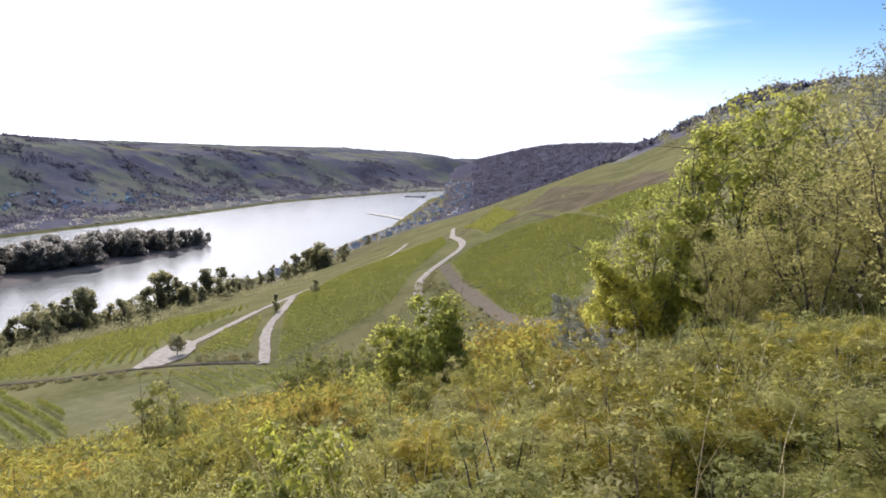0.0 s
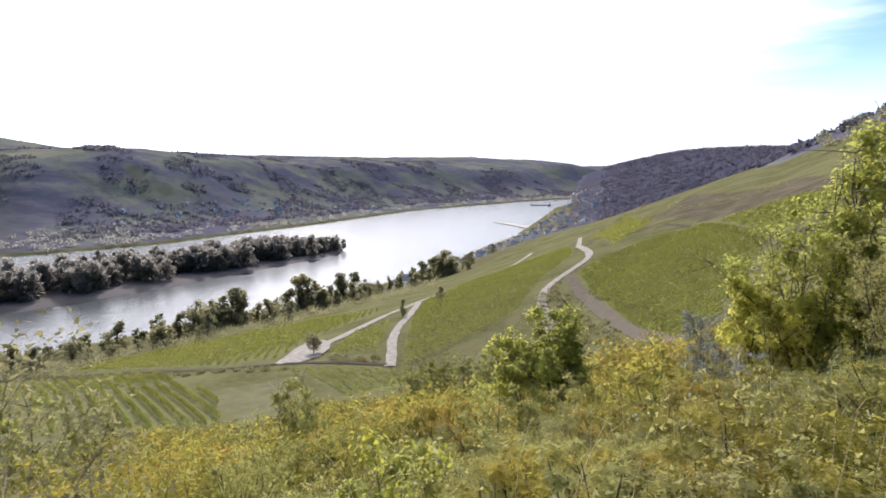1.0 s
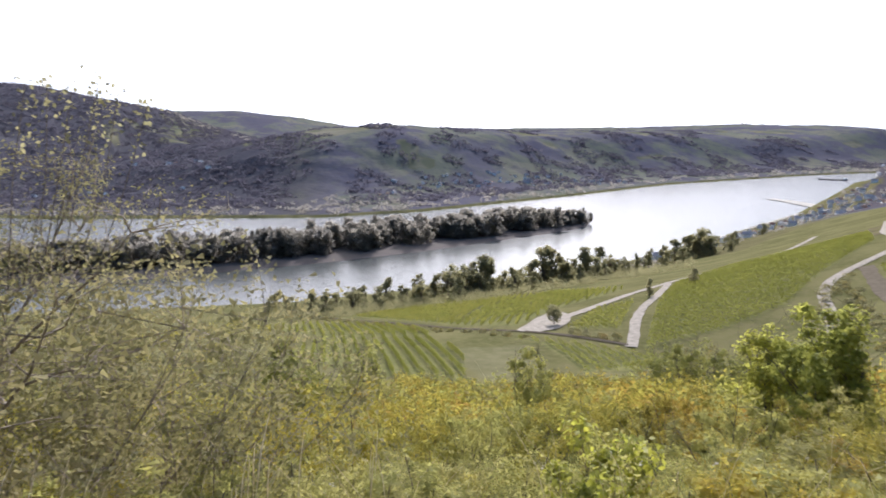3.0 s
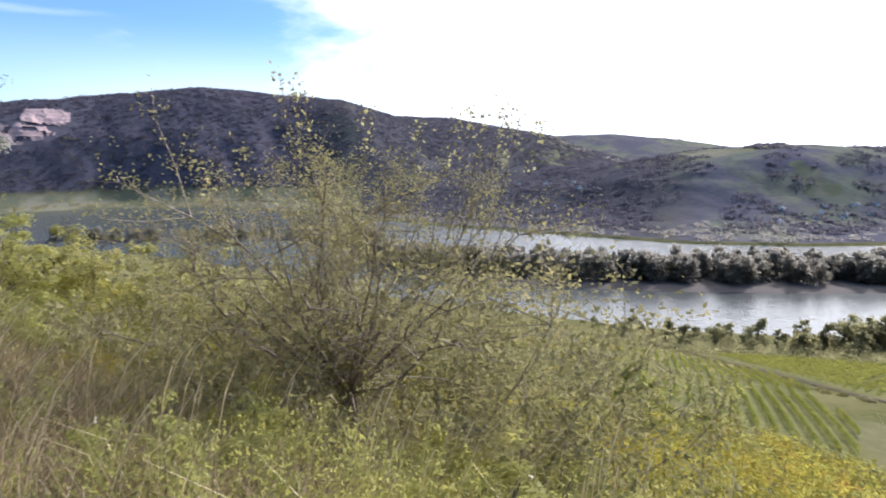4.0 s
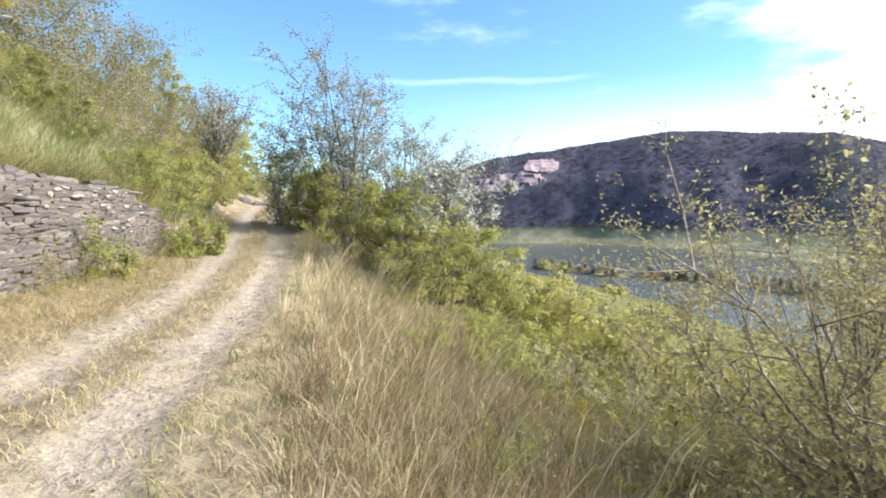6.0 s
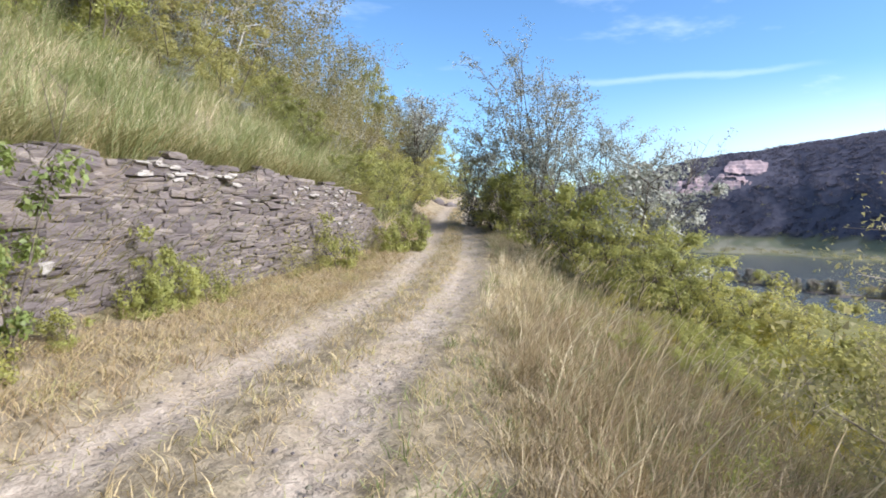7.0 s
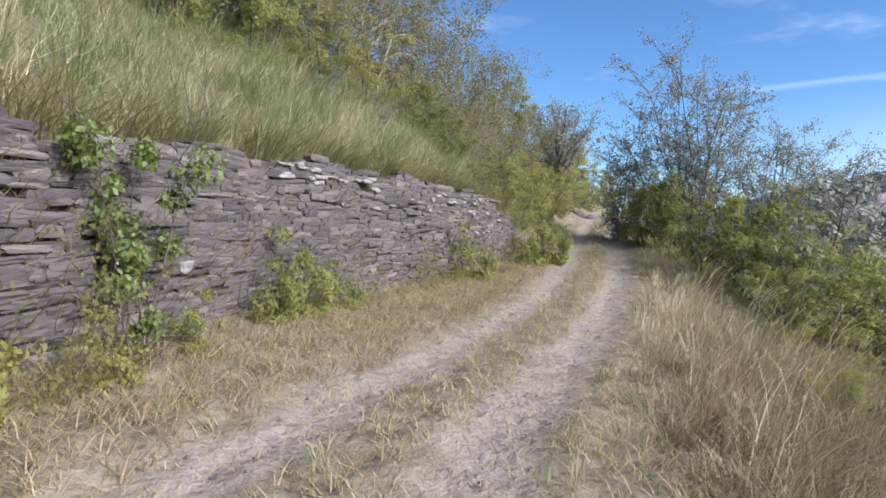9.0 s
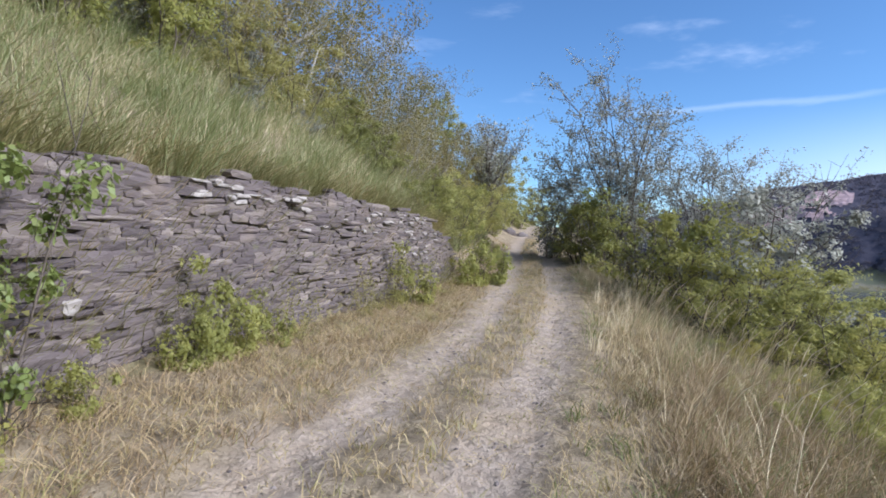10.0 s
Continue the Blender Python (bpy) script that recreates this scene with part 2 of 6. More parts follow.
grit = n.mix(n.span(tiny, 0.3, 0.7), (0.275, 0.222, 0.17), (0.43, 0.355, 0.28))
grit = n.mix(n.span(small, 0.45, 0.7, 0.0, 0.6), grit, (0.38, 0.295, 0.20))
grit = n.mix(n.span(n.noise(p, 22.0, 4.0, 0.7), 0.54, 0.68, 0.0, 0.4), grit, (0.18, 0.145, 0.11))
# a second tone of the woods, with shade and violet haze painted in
dim_woods = n.mix(n.span(mid, 0.35, 0.65), (0.066, 0.062, 0.092), (0.090, 0.084, 0.112))
c = base
for fac, col in ((wood, woods), (meadow, field), (vine, vines), (scrub, brush), (n.math("MULTIPLY", wood, scrub), dim_woods), (pale, soil), (rock, stone), (dry, straw), (bare, grit)):
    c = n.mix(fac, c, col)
height = n.math("ADD", n.math("MULTIPLY", crowns, n.math("MULTIPLY", wood, 0.9)), n.math("ADD", n.math("MULTIPLY", tiny, 0.11), n.math("MULTIPLY", n.math("MULTIPLY", small, scrub), 0.6)))
finish(n, c, 1.0, height, 0.8, 1.0, spec=0.0)
GROUND = m

m, n = material("river_water")
p = place(n)
ripple = n.math("ADD", n.noise(n.add("ShaderNodeMapping", {"Scale": (1.0, 0.5, 1.0)}, {"Vector": p}).outputs[0], 0.22, 5.0, 0.6), n.math("MULTIPLY", n.noise(p, 0.012, 3.0), 2.0))
b = n.add("ShaderNodeBump", {"Strength": 0.2, "Distance": 2.0}, {"Height": ripple})
q = n.add("ShaderNodeBsdfPrincipled", {"Base Color": (0.075, 0.08, 0.075, 1), "Roughness": 0.21, "IOR": 1.33, "Specular IOR Level": 0.5}, {"Normal": b.outputs[0]})
n.add("ShaderNodeOutputMaterial", links={0: q.outputs[0]})
RIVER = m

m, n = material("gravel_road")
g = n.noise(place(n), 0.8, 5.0, 0.65)
finish(n, n.mix(n.span(g, 0.3, 0.7), (0.24, 0.212, 0.172), (0.37, 0.33, 0.275)), 1.0, g, 0.3, 0.1, spec=0.0)
ROAD = m


def plain(name, low, high, scale=1.0, rough=0.8, spec=0.3):
    m, n = material(name)
    r = n.add("ShaderNodeObjectInfo").outputs["Random"]
    k = n.math("ADD", n.math("MULTIPLY", n.noise(place(n), scale, 4.0), 0.5), n.math("MULTIPLY", r, 0.5))
    finish(n, n.mix(n.span(k, 0.2, 0.8), low, high), rough, n.noise(place(n), scale * 4), 0.2, 0.05, spec=spec)
    return m


RENDER_WALL = plain("house_render", (0.60, 0.57, 0.53), (0.85, 0.84, 0.80), 0.4)
ROOF_SLATE = plain("roof_slate", (0.20, 0.195, 0.205), (0.40, 0.385, 0.385), 0.5, 0.8, 0.0)
ROOF_TILE = plain("roof_tile", (0.22, 0.12, 0.09), (0.34, 0.19, 0.13), 0.5, 0.8)
WINDOW_DARK = plain("window_glass", (0.03, 0.035, 0.04), (0.06, 0.065, 0.07), 1.0, 0.15, 0.5)
QUARRY = plain("quarry_face", (0.20, 0.125, 0.125), (0.42, 0.30, 0.29), 0.03)
HULL = plain("boat_hull", (0.06, 0.06, 0.07), (0.16, 0.13, 0.12), 0.2, 0.5)
BOAT_WHITE = plain("boat_paint", (0.6, 0.6, 0.6), (0.75, 0.75, 0.75), 0.2, 0.4)
SAND = plain("river_sand", (0.32, 0.29, 0.24), (0.48, 0.44, 0.37), 0.3)
POST = plain("weathered_post", (0.22, 0.20, 0.17), (0.38, 0.35, 0.30), 3.0)
ROAD_DIRT = plain("dirt_road", (0.095, 0.08, 0.058), (0.165, 0.137, 0.10), 0.8, 1.0, 0.0)
# ---- lie of the land: the valley, its river and hills, in metres ----
ALONG = np.array((-0.643, -0.766))     # the way the track runs from the start of the wall
UPHILL = np.array((0.766, -0.643))     # up the slope, across the track
BANK_NEAR = np.array(((-700, -2800), (-900, -1500), (-1020, -800), (-930, -400), (-735, -150), (-480, 60), (-346, 222), (-262, 386),
                      (-226, 480), (-196, 717), (-172, 986), (-175, 1300), (-185, 1700), (-95, 2327), (60, 2800), (260, 3300)), float)
BANK_FAR = np.array(((-1150, -2800), (-1400, -1500), (-1560, -900), (-1700, -560), (-1640, -274), (-1380, -20), (-1000, 230), (-700, 500), (-632, 640), (-571, 962),
                     (-519, 1373), (-330, 1913), (-161, 2233), (-30, 2600), (160, 3100)), float)
WATER = -118.0


def to_line(x, y, line):
    """Distance to a polyline, positive to the right of its way, and the share of its length at the nearest point."""
    best, side, share = np.full(x.shape, 1e9), np.zeros(x.shape), np.zeros(x.shape)
    for i, (a, b) in enumerate(zip(line[:-1], line[1:])):
        e = b - a
        k = np.clip(((x - a[0]) * e[0] + (y - a[1]) * e[1]) / (e @ e), 0, 1)
        dx, dy = x - a[0] - k * e[0], y - a[1] - k * e[1]
        d = np.hypot(dx, dy)
        near = d < best
        best = np.where(near, d, best)
        side = np.where(near, np.sign(e[1] * dx - e[0] * dy), side)
        share = np.where(near, (i + k) / (len(line) - 1), share)
    return best * np.where(side == 0, 1, side), share


def smooth(a, b, v):
    k = np.clip((v - a) / (b - a), 0, 1)
    return k * k * (3 - 2 * k)


def bump(x, y, cx, cy, high, wide, long=None, turn=0.0):
    c, s = math.cos(radians(turn)), math.sin(radians(turn))
    u, v = (x - cx) * c + (y - cy) * s, (y - cy) * c - (x - cx) * s
    return high * np.exp(-0.5 * ((u / wide) ** 2 + (v / (long or wide)) ** 2))


def crest(x, y, points, wide, foot=-114.0):
    """A range of hills: it falls off from its crest line, which has a height of its own at every corner."""
    pts = np.array(points, float)
    d, share = to_line(x, y, pts[:, :2])
    top = np.interp(share, np.linspace(0, 1, len(pts)), pts[:, 2])
    return foot + (top - foot) * np.exp(-0.5 * (d / wide) ** 2)


def polar(az, r, z):
    return (-math.sin(radians(az)) * r, math.cos(radians(az)) * r, z)


def waves(x, y, size, seed, octaves=3):
    """Soft, uneven ups and downs between about -1 and 1."""
    out, rng = np.zeros(x.shape), np.random.RandomState(seed)
    for o in range(octaves):
        for _ in range(4):
            a, p, q = rng.uniform(0, 6.283, 3)
            k = 6.283 / size * 1.9 ** o * rng.uniform(0.7, 1.3)
            out += 0.30 * 0.55 ** o * np.sin((x * math.cos(a) + y * math.sin(a)) * k + p + 1.3 * np.sin((y * math.cos(a) - x * math.sin(a)) * k * 0.63 + q))
    return out


MOUNTAIN = [polar(*p) for p in ((128, 2500, 60), (120, 2300, 140), (116, 2300, 184), (108, 2350, 232), (100, 2350, 272), (93, 2400, 254), (88, 2400, 240),
                                (83, 2450, 180), (77, 2500, 170), (70, 2500, 114), (67.5, 2480, 94), (64, 2420, 30), (60, 2350, -30), (55, 2250, -100))]
FAR_RANGE = [polar(*p) for p in ((75, 3700, 110), (66, 3700, 140), (61.5, 3700, 144), (56, 3700, 104), (51, 3600, 50), (42, 3500, 30), (34, 3300, 34), (26, 3200, 31),
                                 (16, 3200, 41), (10, 3300, 34), (7, 3600, -4), (-3, 4000, 19), (-10, 4200, 30))]
SHOULDER = [polar(*p) for p in ((58, 1750, -12), (53, 1650, 18), (48, 1600, 28), (43, 1700, 18), (36, 1900, 8), (28, 2100, 8), (20, 2500, 8), (12, 2900, -10))]
CROWN = [polar(*p) for p in ((-3.5, 2500, 10), (-5.5, 2100, 40), (-8, 1800, 56), (-14, 1600, 55), (-30, 1500, 80))]
LANE_S = (-60, 3, 5, 7, 10, 12.5, 17.5, 22, 30, 46, 80)
LANE_N = (1.5, 1.5, 1.35, 0.95, 0.38, 0.03, -0.4, -0.6, -0.9, -2.3, -7.0)
LANE_Z = (0.0, 0.0, 0.0, 0.0, 0.05, 0.14, 0.4, 0.64, 1.3, 2.5, 5.0)
WALL_LINE = ((-9, 7.6, 10, 12, 14, 16, 18, 40), (3.9, 3.9, 3.6, 3.05, 2.45, 1.85, 1.45, -0.2))     # the wall bends with the track
WALL_S = (-8, 0, 3.5, 5.7, 9, 11.5, 13, 14.4, 15.6, 16.8)
WALL_Z = (1.9, 2.0, 2.09, 2.18, 2.30, 2.27, 2.2, 2.08, 1.85, 1.2)


def wall_n(s):
    return np.interp(s, *WALL_LINE)


def over_wall(x, y):
    """Metres uphill of the wall's line."""
    return x * UPHILL[0] + y * UPHILL[1] - wall_n(x * ALONG[0] + y * ALONG[1])


def lane(x, y):
    """Metres along the track, metres uphill of its middle, and its height there."""
    s, n = x * ALONG[0] + y * ALONG[1], x * UPHILL[0] + y * UPHILL[1]
    return s, n - np.interp(s, LANE_S, LANE_N), np.interp(s, LANE_S, LANE_Z)


def land(x, y):
    x, y = np.asarray(x, float), np.asarray(y, float)
    u, _ = to_line(x, y, BANK_NEAR)
    v, _ = to_line(x, y, BANK_FAR)
    # the slope on this side, from the bank up past the track
    steep = 1 + 0.04 * smooth(800, 1500, y)
    near = -116 + steep * np.interp(u, (0, 12, 45, 105, 175, 245, 305, 330, 404, 440, 480, 600, 900, 1500),
                                    (0, 1, 6, 24, 42, 60, 75, 81, 116.5, 138, 150, 172, 190, 196))
    near = near + bump(x, y, 4, 84, -14, 34, 48) + bump(x, y, 80, 450, 27, 90, 160) + bump(x, y, 30, 250, 8, 60)
    near = near + bump(x, y, -60, 620, 8, 60, 150) + bump(x, y, 330, 520, 30, 170) + bump(x, y, 190, 530, 16, 60)
    near = np.where(u > 60, np.maximum(near, crest(x, y, CROWN, 330)), near)
    # round the track: level across it, a retained bank above, the drop below
    s, n, z = lane(x, y)
    rise = np.interp(n, (-60, -30, -9, -6, -4.2, -2.6, -1.2, 1.2), (-27.5, -14.2, -3.7, -1.75, -0.75, -0.25, -0.04, 0))
    over = over_wall(x, y)
    foot = np.interp(s, (7, 10), (0.35, 0.12))
    verge = foot * np.clip((n - 1.1) / np.maximum(n - over - 1.1, 0.3), 0, 1)
    shelf = np.interp(s, WALL_S[:9], WALL_Z[:9]) - 0.06
    bank = np.where(over < 0.3, foot + (shelf - foot) * np.clip((over - 0.05) * 4, 0, 1), shelf + np.interp(over, (0.3, 5.0, 10.5, 19.5, 57), (0, 3.3, 6.6, 10.5, 24))) - z
    kept = np.where(over > 0.05, np.maximum(bank, foot), verge)
    slope = np.interp(n, (1.2, 1.9, 4.0, 9, 14, 22, 60), (0, 0.4, 2.4, 5.9, 9.0, 12.9, 26))
    walled = smooth(-9, -7.5, s) * (1 - smooth(15.8, 17.6, s))
    rise = np.where(n > 1.2, kept * walled + slope * (1 - walled), rise)
    close = (1 - smooth(22, 60, np.abs(n))) * (1 - smooth(36, 75, np.abs(s - 8)))
    near = near * (1 - close) + (z + rise) * close
    # the other side
    far = -115 + 3.0 * smooth(0, 60, v * -1)
    west = smooth(84, 94, np.degrees(np.arctan2(-x, y)))
    hills = np.maximum(np.maximum(crest(x, y, MOUNTAIN, 430 - 130 * west), crest(x, y, FAR_RANGE, 620)), crest(x, y, SHOULDER, 370))
    inland = smooth(110 - 60 * west, 420 - 170 * west, -v)
    far = far * (1 - inland) + np.maximum(far, hills) * inland
    rough = waves(x, y, 420, 5) * 6 + waves(x, y, 130, 6) * 1.5
    far = far + rough * inland * (1 - 0.6 * smooth(-40, 20, far))
    far = far + waves(x, y, 190, 8) * 14 * inland * smooth(80, 96, np.degrees(np.arctan2(-x, y))) * (1 - 0.85 * smooth(60, 170, far))      # gullies of the mountain
    out = np.where(u > 0, near, np.where(v < 0, far, -122.0))
    bank = np.minimum(np.abs(u), np.abs(v))
    return np.where((u <= 0) & (v >= 0), np.maximum(-122.0, -116.5 - bank * 0.35), out)
# ---- end of the lie of the land ----


# ---- builders ----
def mesh_of(name, verts, faces, mat=None, flat=False):
    """A mesh from arrays; all faces have the same number of corners."""
    verts, faces = np.asarray(verts, np.float32), np.asarray(faces, np.int32)
    me = bpy.data.meshes.new(name)
    me.vertices.add(len(verts))
    me.vertices.foreach_set("co", verts.ravel())
    k = faces.shape[1]
    me.loops.add(faces.size)
    me.loops.foreach_set("vertex_index", faces.ravel())
    me.polygons.add(len(faces))
    me.polygons.foreach_set("loop_start", np.arange(0, faces.size, k, dtype=np.int32))
    me.update(calc_edges=True)
    if flat:
        me.shade_flat()
    if mat:
        me.materials.append(mat)
    return me


def part(name, data, parent, label=""):
    ob = new(name, data)
    ob.parent = parent
    return tagged(ob, label)


def thing(name, label, category, group="", at=(0, 0, 0), turn=0.0, size=1.0):
    ob = tagged(new(name), label, category, group)
    ob.matrix_basis = spot(at, turn, size)
    return ob


def spot(at, turn=0.0, size=1.0):
    return Matrix.LocRotScale(at, Euler((0, 0, radians(turn))), (size, size, size))


def ground_z(x, y):
    return float(land(np.array([x]), np.array([y]))[0])


def on_ground(az, r, down=0.0):
    x, y, _ = polar(az, r, 0)
    return (x, y, ground_z(x, y) - down)


def on_lane(s, n, down=0.0):
    """A place s metres along the track's way and n metres uphill of the walker's line."""
    x, y = ALONG * s + UPHILL * n
    return (float(x), float(y), ground_z(x, y) - down)


def joined(pieces):
    """Several (verts, faces) as one."""
    vs, fs, k = [], [], 0
    for v, f in pieces:
        vs.append(v)
        fs.append(np.asarray(f) + k)
        k += len(v)
    return np.concatenate(vs), np.concatenate(fs)


def tube(points, radii, sides=5):
    pts = np.asarray(points, float)
    t = np.gradient(pts, axis=0)
    t /= np.linalg.norm(t, axis=1, keepdims=True) + 1e-9
    ref = np.where(np.abs(t[:, 2:3]) > 0.9, (1.0, 0, 0), (0, 0, 1.0))
    a = np.cross(t, ref)
    a /= np.linalg.norm(a, axis=1, keepdims=True) + 1e-9
    b = np.cross(t, a)
    ang = np.arange(sides) * 2 * math.pi / sides
    ring = a[:, None] * np.cos(ang)[None, :, None] + b[:, None] * np.sin(ang)[None, :, None]
    v = (pts[:, None] + ring * np.asarray(radii)[:, None, None]).reshape(-1, 3)
    i, j = np.meshgrid(np.arange(len(pts) - 1), np.arange(sides), indexing="ij")
    q = np.stack([i * sides + j, i * sides + (j + 1) % sides, (i + 1) * sides + (j + 1) % sides, (i + 1) * sides + j], -1)
    return v, q.reshape(-1, 4)


def unit(v):
    return v / (np.linalg.norm(v, axis=-1, keepdims=True) + 1e-9)


def leaves(points, size, rng, rise=0.2, width=0.32, face=None, quad=False):
    """A pointed leaf at every point, its flat side roughly along face where given."""
    p = np.asarray(points, float)
    if face is None:
        d = unit(rng.normal(size=p.shape) + (0, 0, rise))
        s = unit(np.cross(d, rng.normal(size=p.shape)))
    else:
        nrm = unit(unit(face) + rng.normal(size=p.shape) * 0.45)
        d = unit(np.cross(nrm, rng.normal(size=p.shape)))
        s = np.cross(nrm, d)
    ln = np.asarray(size).reshape(-1, 1) * rng.uniform(0.6, 1.35, (len(p), 1))
    nrm = np.cross(d, s)
    if not quad:
        v = np.stack([p - s * ln * width, p + s * ln * width, p + d * ln], 1).reshape(-1, 3)
        return v, np.arange(len(v)).reshape(-1, 3)
    v = np.stack([p, p + d * ln * 0.5 + s * ln * width + nrm * ln * 0.08, p + d * ln, p + d * ln * 0.5 - s * ln * width + nrm * ln * 0.08], 1).reshape(-1, 3)
    return v, np.arange(len(v)).reshape(-1, 4)


def wander(rng, start, way, length, steps, bend=0.25, lift=0.0):
    pts, d = [np.array(start, float)], unit(np.array(way, float))
    for _ in range(steps):
        d = unit(d + rng.normal(size=3) * bend + (0, 0, lift))
        pts.append(pts[-1] + d * length / steps)
    return np.array(pts)


def grow(seed, height, spread, stems=7, count=1500, leaf=0.09, trunk=0.0, thick=0.03, scatter=0.10, lift=0.12, twigs=5, inner=0.25, lean=(0, 0), bare=0.0, fine=True, clumps=0, clump=0.3, quad=False, boles=1, upper=0.0):
    """A shrub or tree: the wood, and the places of its leaves. trunk: metres of bole before it forks; bare: share of twigs that carry no leaf; upper: how much denser the leaves stand towards the top."""
    rng = np.random.RandomState(seed)
    wood, tips = [], []
    fork = np.array((lean[0] * 0.3, lean[1] * 0.3, trunk))
    if trunk > 0:
        bole = np.linspace((0, 0, -0.4), fork, 4) + rng.normal(size=(4, 3)) * (0.04 * trunk, 0.04 * trunk, 0)
        wood.append(tube(bole, np.linspace(thick * 2.2, thick * 1.6, 4), 6))
        for i in range(boles - 1):
            a = 2.4 * i + 0.6
            foot = np.array((math.cos(a) * 0.8, math.sin(a) * 0.8, -0.4))
            wood.append(tube(np.linspace(foot, bole[-1] + rng.normal(size=3) * 0.12, 5) + rng.normal(size=(5, 3)) * 0.05, np.linspace(thick * 1.2, thick * 0.9, 5), 6))
        fork = bole[-1]
    for i in range(stems):
        a = 6.283 * (i + rng.uniform(-0.35, 0.35)) / stems
        out = spread * rng.uniform(0.35, 1.0)
        top = np.array((math.cos(a) * out + lean[0], math.sin(a) * out + lean[1], (height - trunk) * rng.uniform(0.62, 1.0)))
        root = fork if trunk > 0 else np.array((math.cos(a) * spread * 0.12, math.sin(a) * spread * 0.12, -0.3))
        ln = np.linalg.norm(top)
        stem = wander(rng, root, top * (1, 1, 0.8), ln, 6, 0.14, lift)
        wood.append(tube(stem, np.linspace(thick, thick * 0.25, 7), 5) if fine else tube(stem[::2], np.linspace(thick, thick * 0.3, 4), 3))
        for k in range(1, 7):
            for _ in range(2 if k < 6 else 3):
                w = unit(stem[k] - stem[k - 1]) + rng.normal(size=3) * 0.85 + (0, 0, 0.15)
                br = wander(rng, stem[k], w, ln * rng.uniform(0.16, 0.34), 4, 0.25, lift * 0.6)
                if fine:
                    wood.append(tube(br[::2], np.linspace(thick * 0.38, thick * 0.12, 3), 3))
                for _ in range(twigs):
                    j = rng.randint(1, 5)
                    tw = wander(rng, br[j], unit(br[j] - br[j - 1]) + rng.normal(size=3) * 0.9, ln * rng.uniform(0.05, 0.13), 2, 0.3, 0.1)
                    if fine and rng.uniform() < 0.5:
                        wood.append(tube(tw[::2], (thick * 0.16, thick * 0.09), 3))
                    if rng.uniform() >= bare:
                        tips.append(tw)
                if rng.uniform() < inner:
                    tips.append(br[1:4])
    pts = np.concatenate(tips)
    if clumps:
        c = pts[rng.randint(0, len(pts), clumps)]
        c = c[np.linalg.norm(c - c.mean(0), axis=1) < np.percentile(np.linalg.norm(c - c.mean(0), axis=1), 96)]
        c[:, 2] = np.maximum(c[:, 2], clump * 0.3)
        which = rng.randint(0, len(c), count)
        size = clump * (0.6 + 0.8 * ((which * 37) % 11) / 10.0)[:, None]
        off = unit(rng.normal(size=(count, 3))) * rng.uniform(0.2, 1.0, (count, 1)) ** 0.5
        core = np.arange(count) % 7 == 0                 # large dull leaves deep in the clump shade what lies behind
        off[core] *= 0.55
        pick = c[which] + off * size * (1, 1, 0.75)
        pick[:, 2] = np.abs(pick[:, 2] + 0.02)
        return joined(wood), leaves(pick, np.where(core, max(leaf * 1.5, clump * 0.42), leaf), rng, face=off + (0, 0, 0.45) + 0.35 * unit(c[which] - c.mean(0)), quad=quad)
    if upper:
        pts = pts[np.argsort(pts[:, 2])]
    pick = pts[(rng.uniform(0, 1, count) ** (1 / (1 + upper)) * len(pts)).astype(int)] + np.clip(rng.normal(size=(count, 3)), -1.4, 1.4) * scatter * (1, 1, 0.8)
    pick[:, 2] = np.abs(pick[:, 2] + 0.02)
    return joined(wood), leaves(pick, leaf, rng, quad=quad)


def plant_meshes(name, mat, bark=None, **how):
    (wv, wf), (lv, lf) = grow(**how)
    k = how["height"] / np.percentile(lv[:, 2], 98.5)
    lv[:, 2] *= k
    wv[:, 2] *= k
    return mesh_of(name + "_branches", wv, wf, bark or BARK), mesh_of(name + "_leaves", lv, lf, mat)


def plant(name, meshes, label, category, at, turn=0.0, size=1.0, group="", woody="stem"):
    ob = thing(name, label, category, group, at, turn, size)
    part(woody, meshes[0], ob)["kind"] = "stuff" if woody == "stem" else ""
    part("foliage", meshes[1], ob)
    return ob


def inside(x, y, poly):
    """Whether points lie in a polygon of the plan."""
    hit = np.zeros(x.shape, bool)
    for (ax, ay), (bx, by) in zip(poly, poly[1:] + poly[:1]):
        cross = (ay > y) != (by > y)
        hit ^= cross & (x < (bx - ax) * (y - ay) / ((by - ay) or 1e-9) + ax)
    return hit


# ---- plan of fields and roads ----
VINE_NEAR = [(-70, 58), (-55, 67), (-66, 80), (-85, 91), (-113, 84), (-106, 64)]
VINE_NEXT = [(-117, 86), (-87, 94), (-110, 107), (-177, 116), (-175, 100)]
VINE_LEFT = [(-97, 116), (-83, 129), (-84, 191), (-126, 211), (-116, 150)]
PALE_PATCH = [(-72, 84), (-61, 95), (-53, 84), (-51, 69), (-61, 74)]
MEADOW_ROWS = [(-170, 136), (-120, 118), (-92, 109), (-76, 113), (-82, 138), (-88, 126), (-99, 115), (-118, 149), (-128, 205), (-172, 190)]
EDGE_ROWS = [(-68, 98), (-44, 103), (-34, 106), (-29, 96), (-44, 86), (-58, 96)]
FIELD_A = [(-42, 108), (-34, 127), (-26, 150), (-25, 181), (-18, 230), (-26, 294), (-60, 242), (-66, 191), (-56, 150)]
FIELD_MID = [(-62, 112), (-52, 117), (-63, 150), (-68, 138)]
FIELD_B = [(-12, 182), (-7, 198), (12, 216), (26, 212), (33, 147), (23, 120), (16, 101), (9, 97), (4, 113), (-4, 148)]
FIELD_C = [(-15, 311), (3, 460), (12, 266), (-2, 222)]
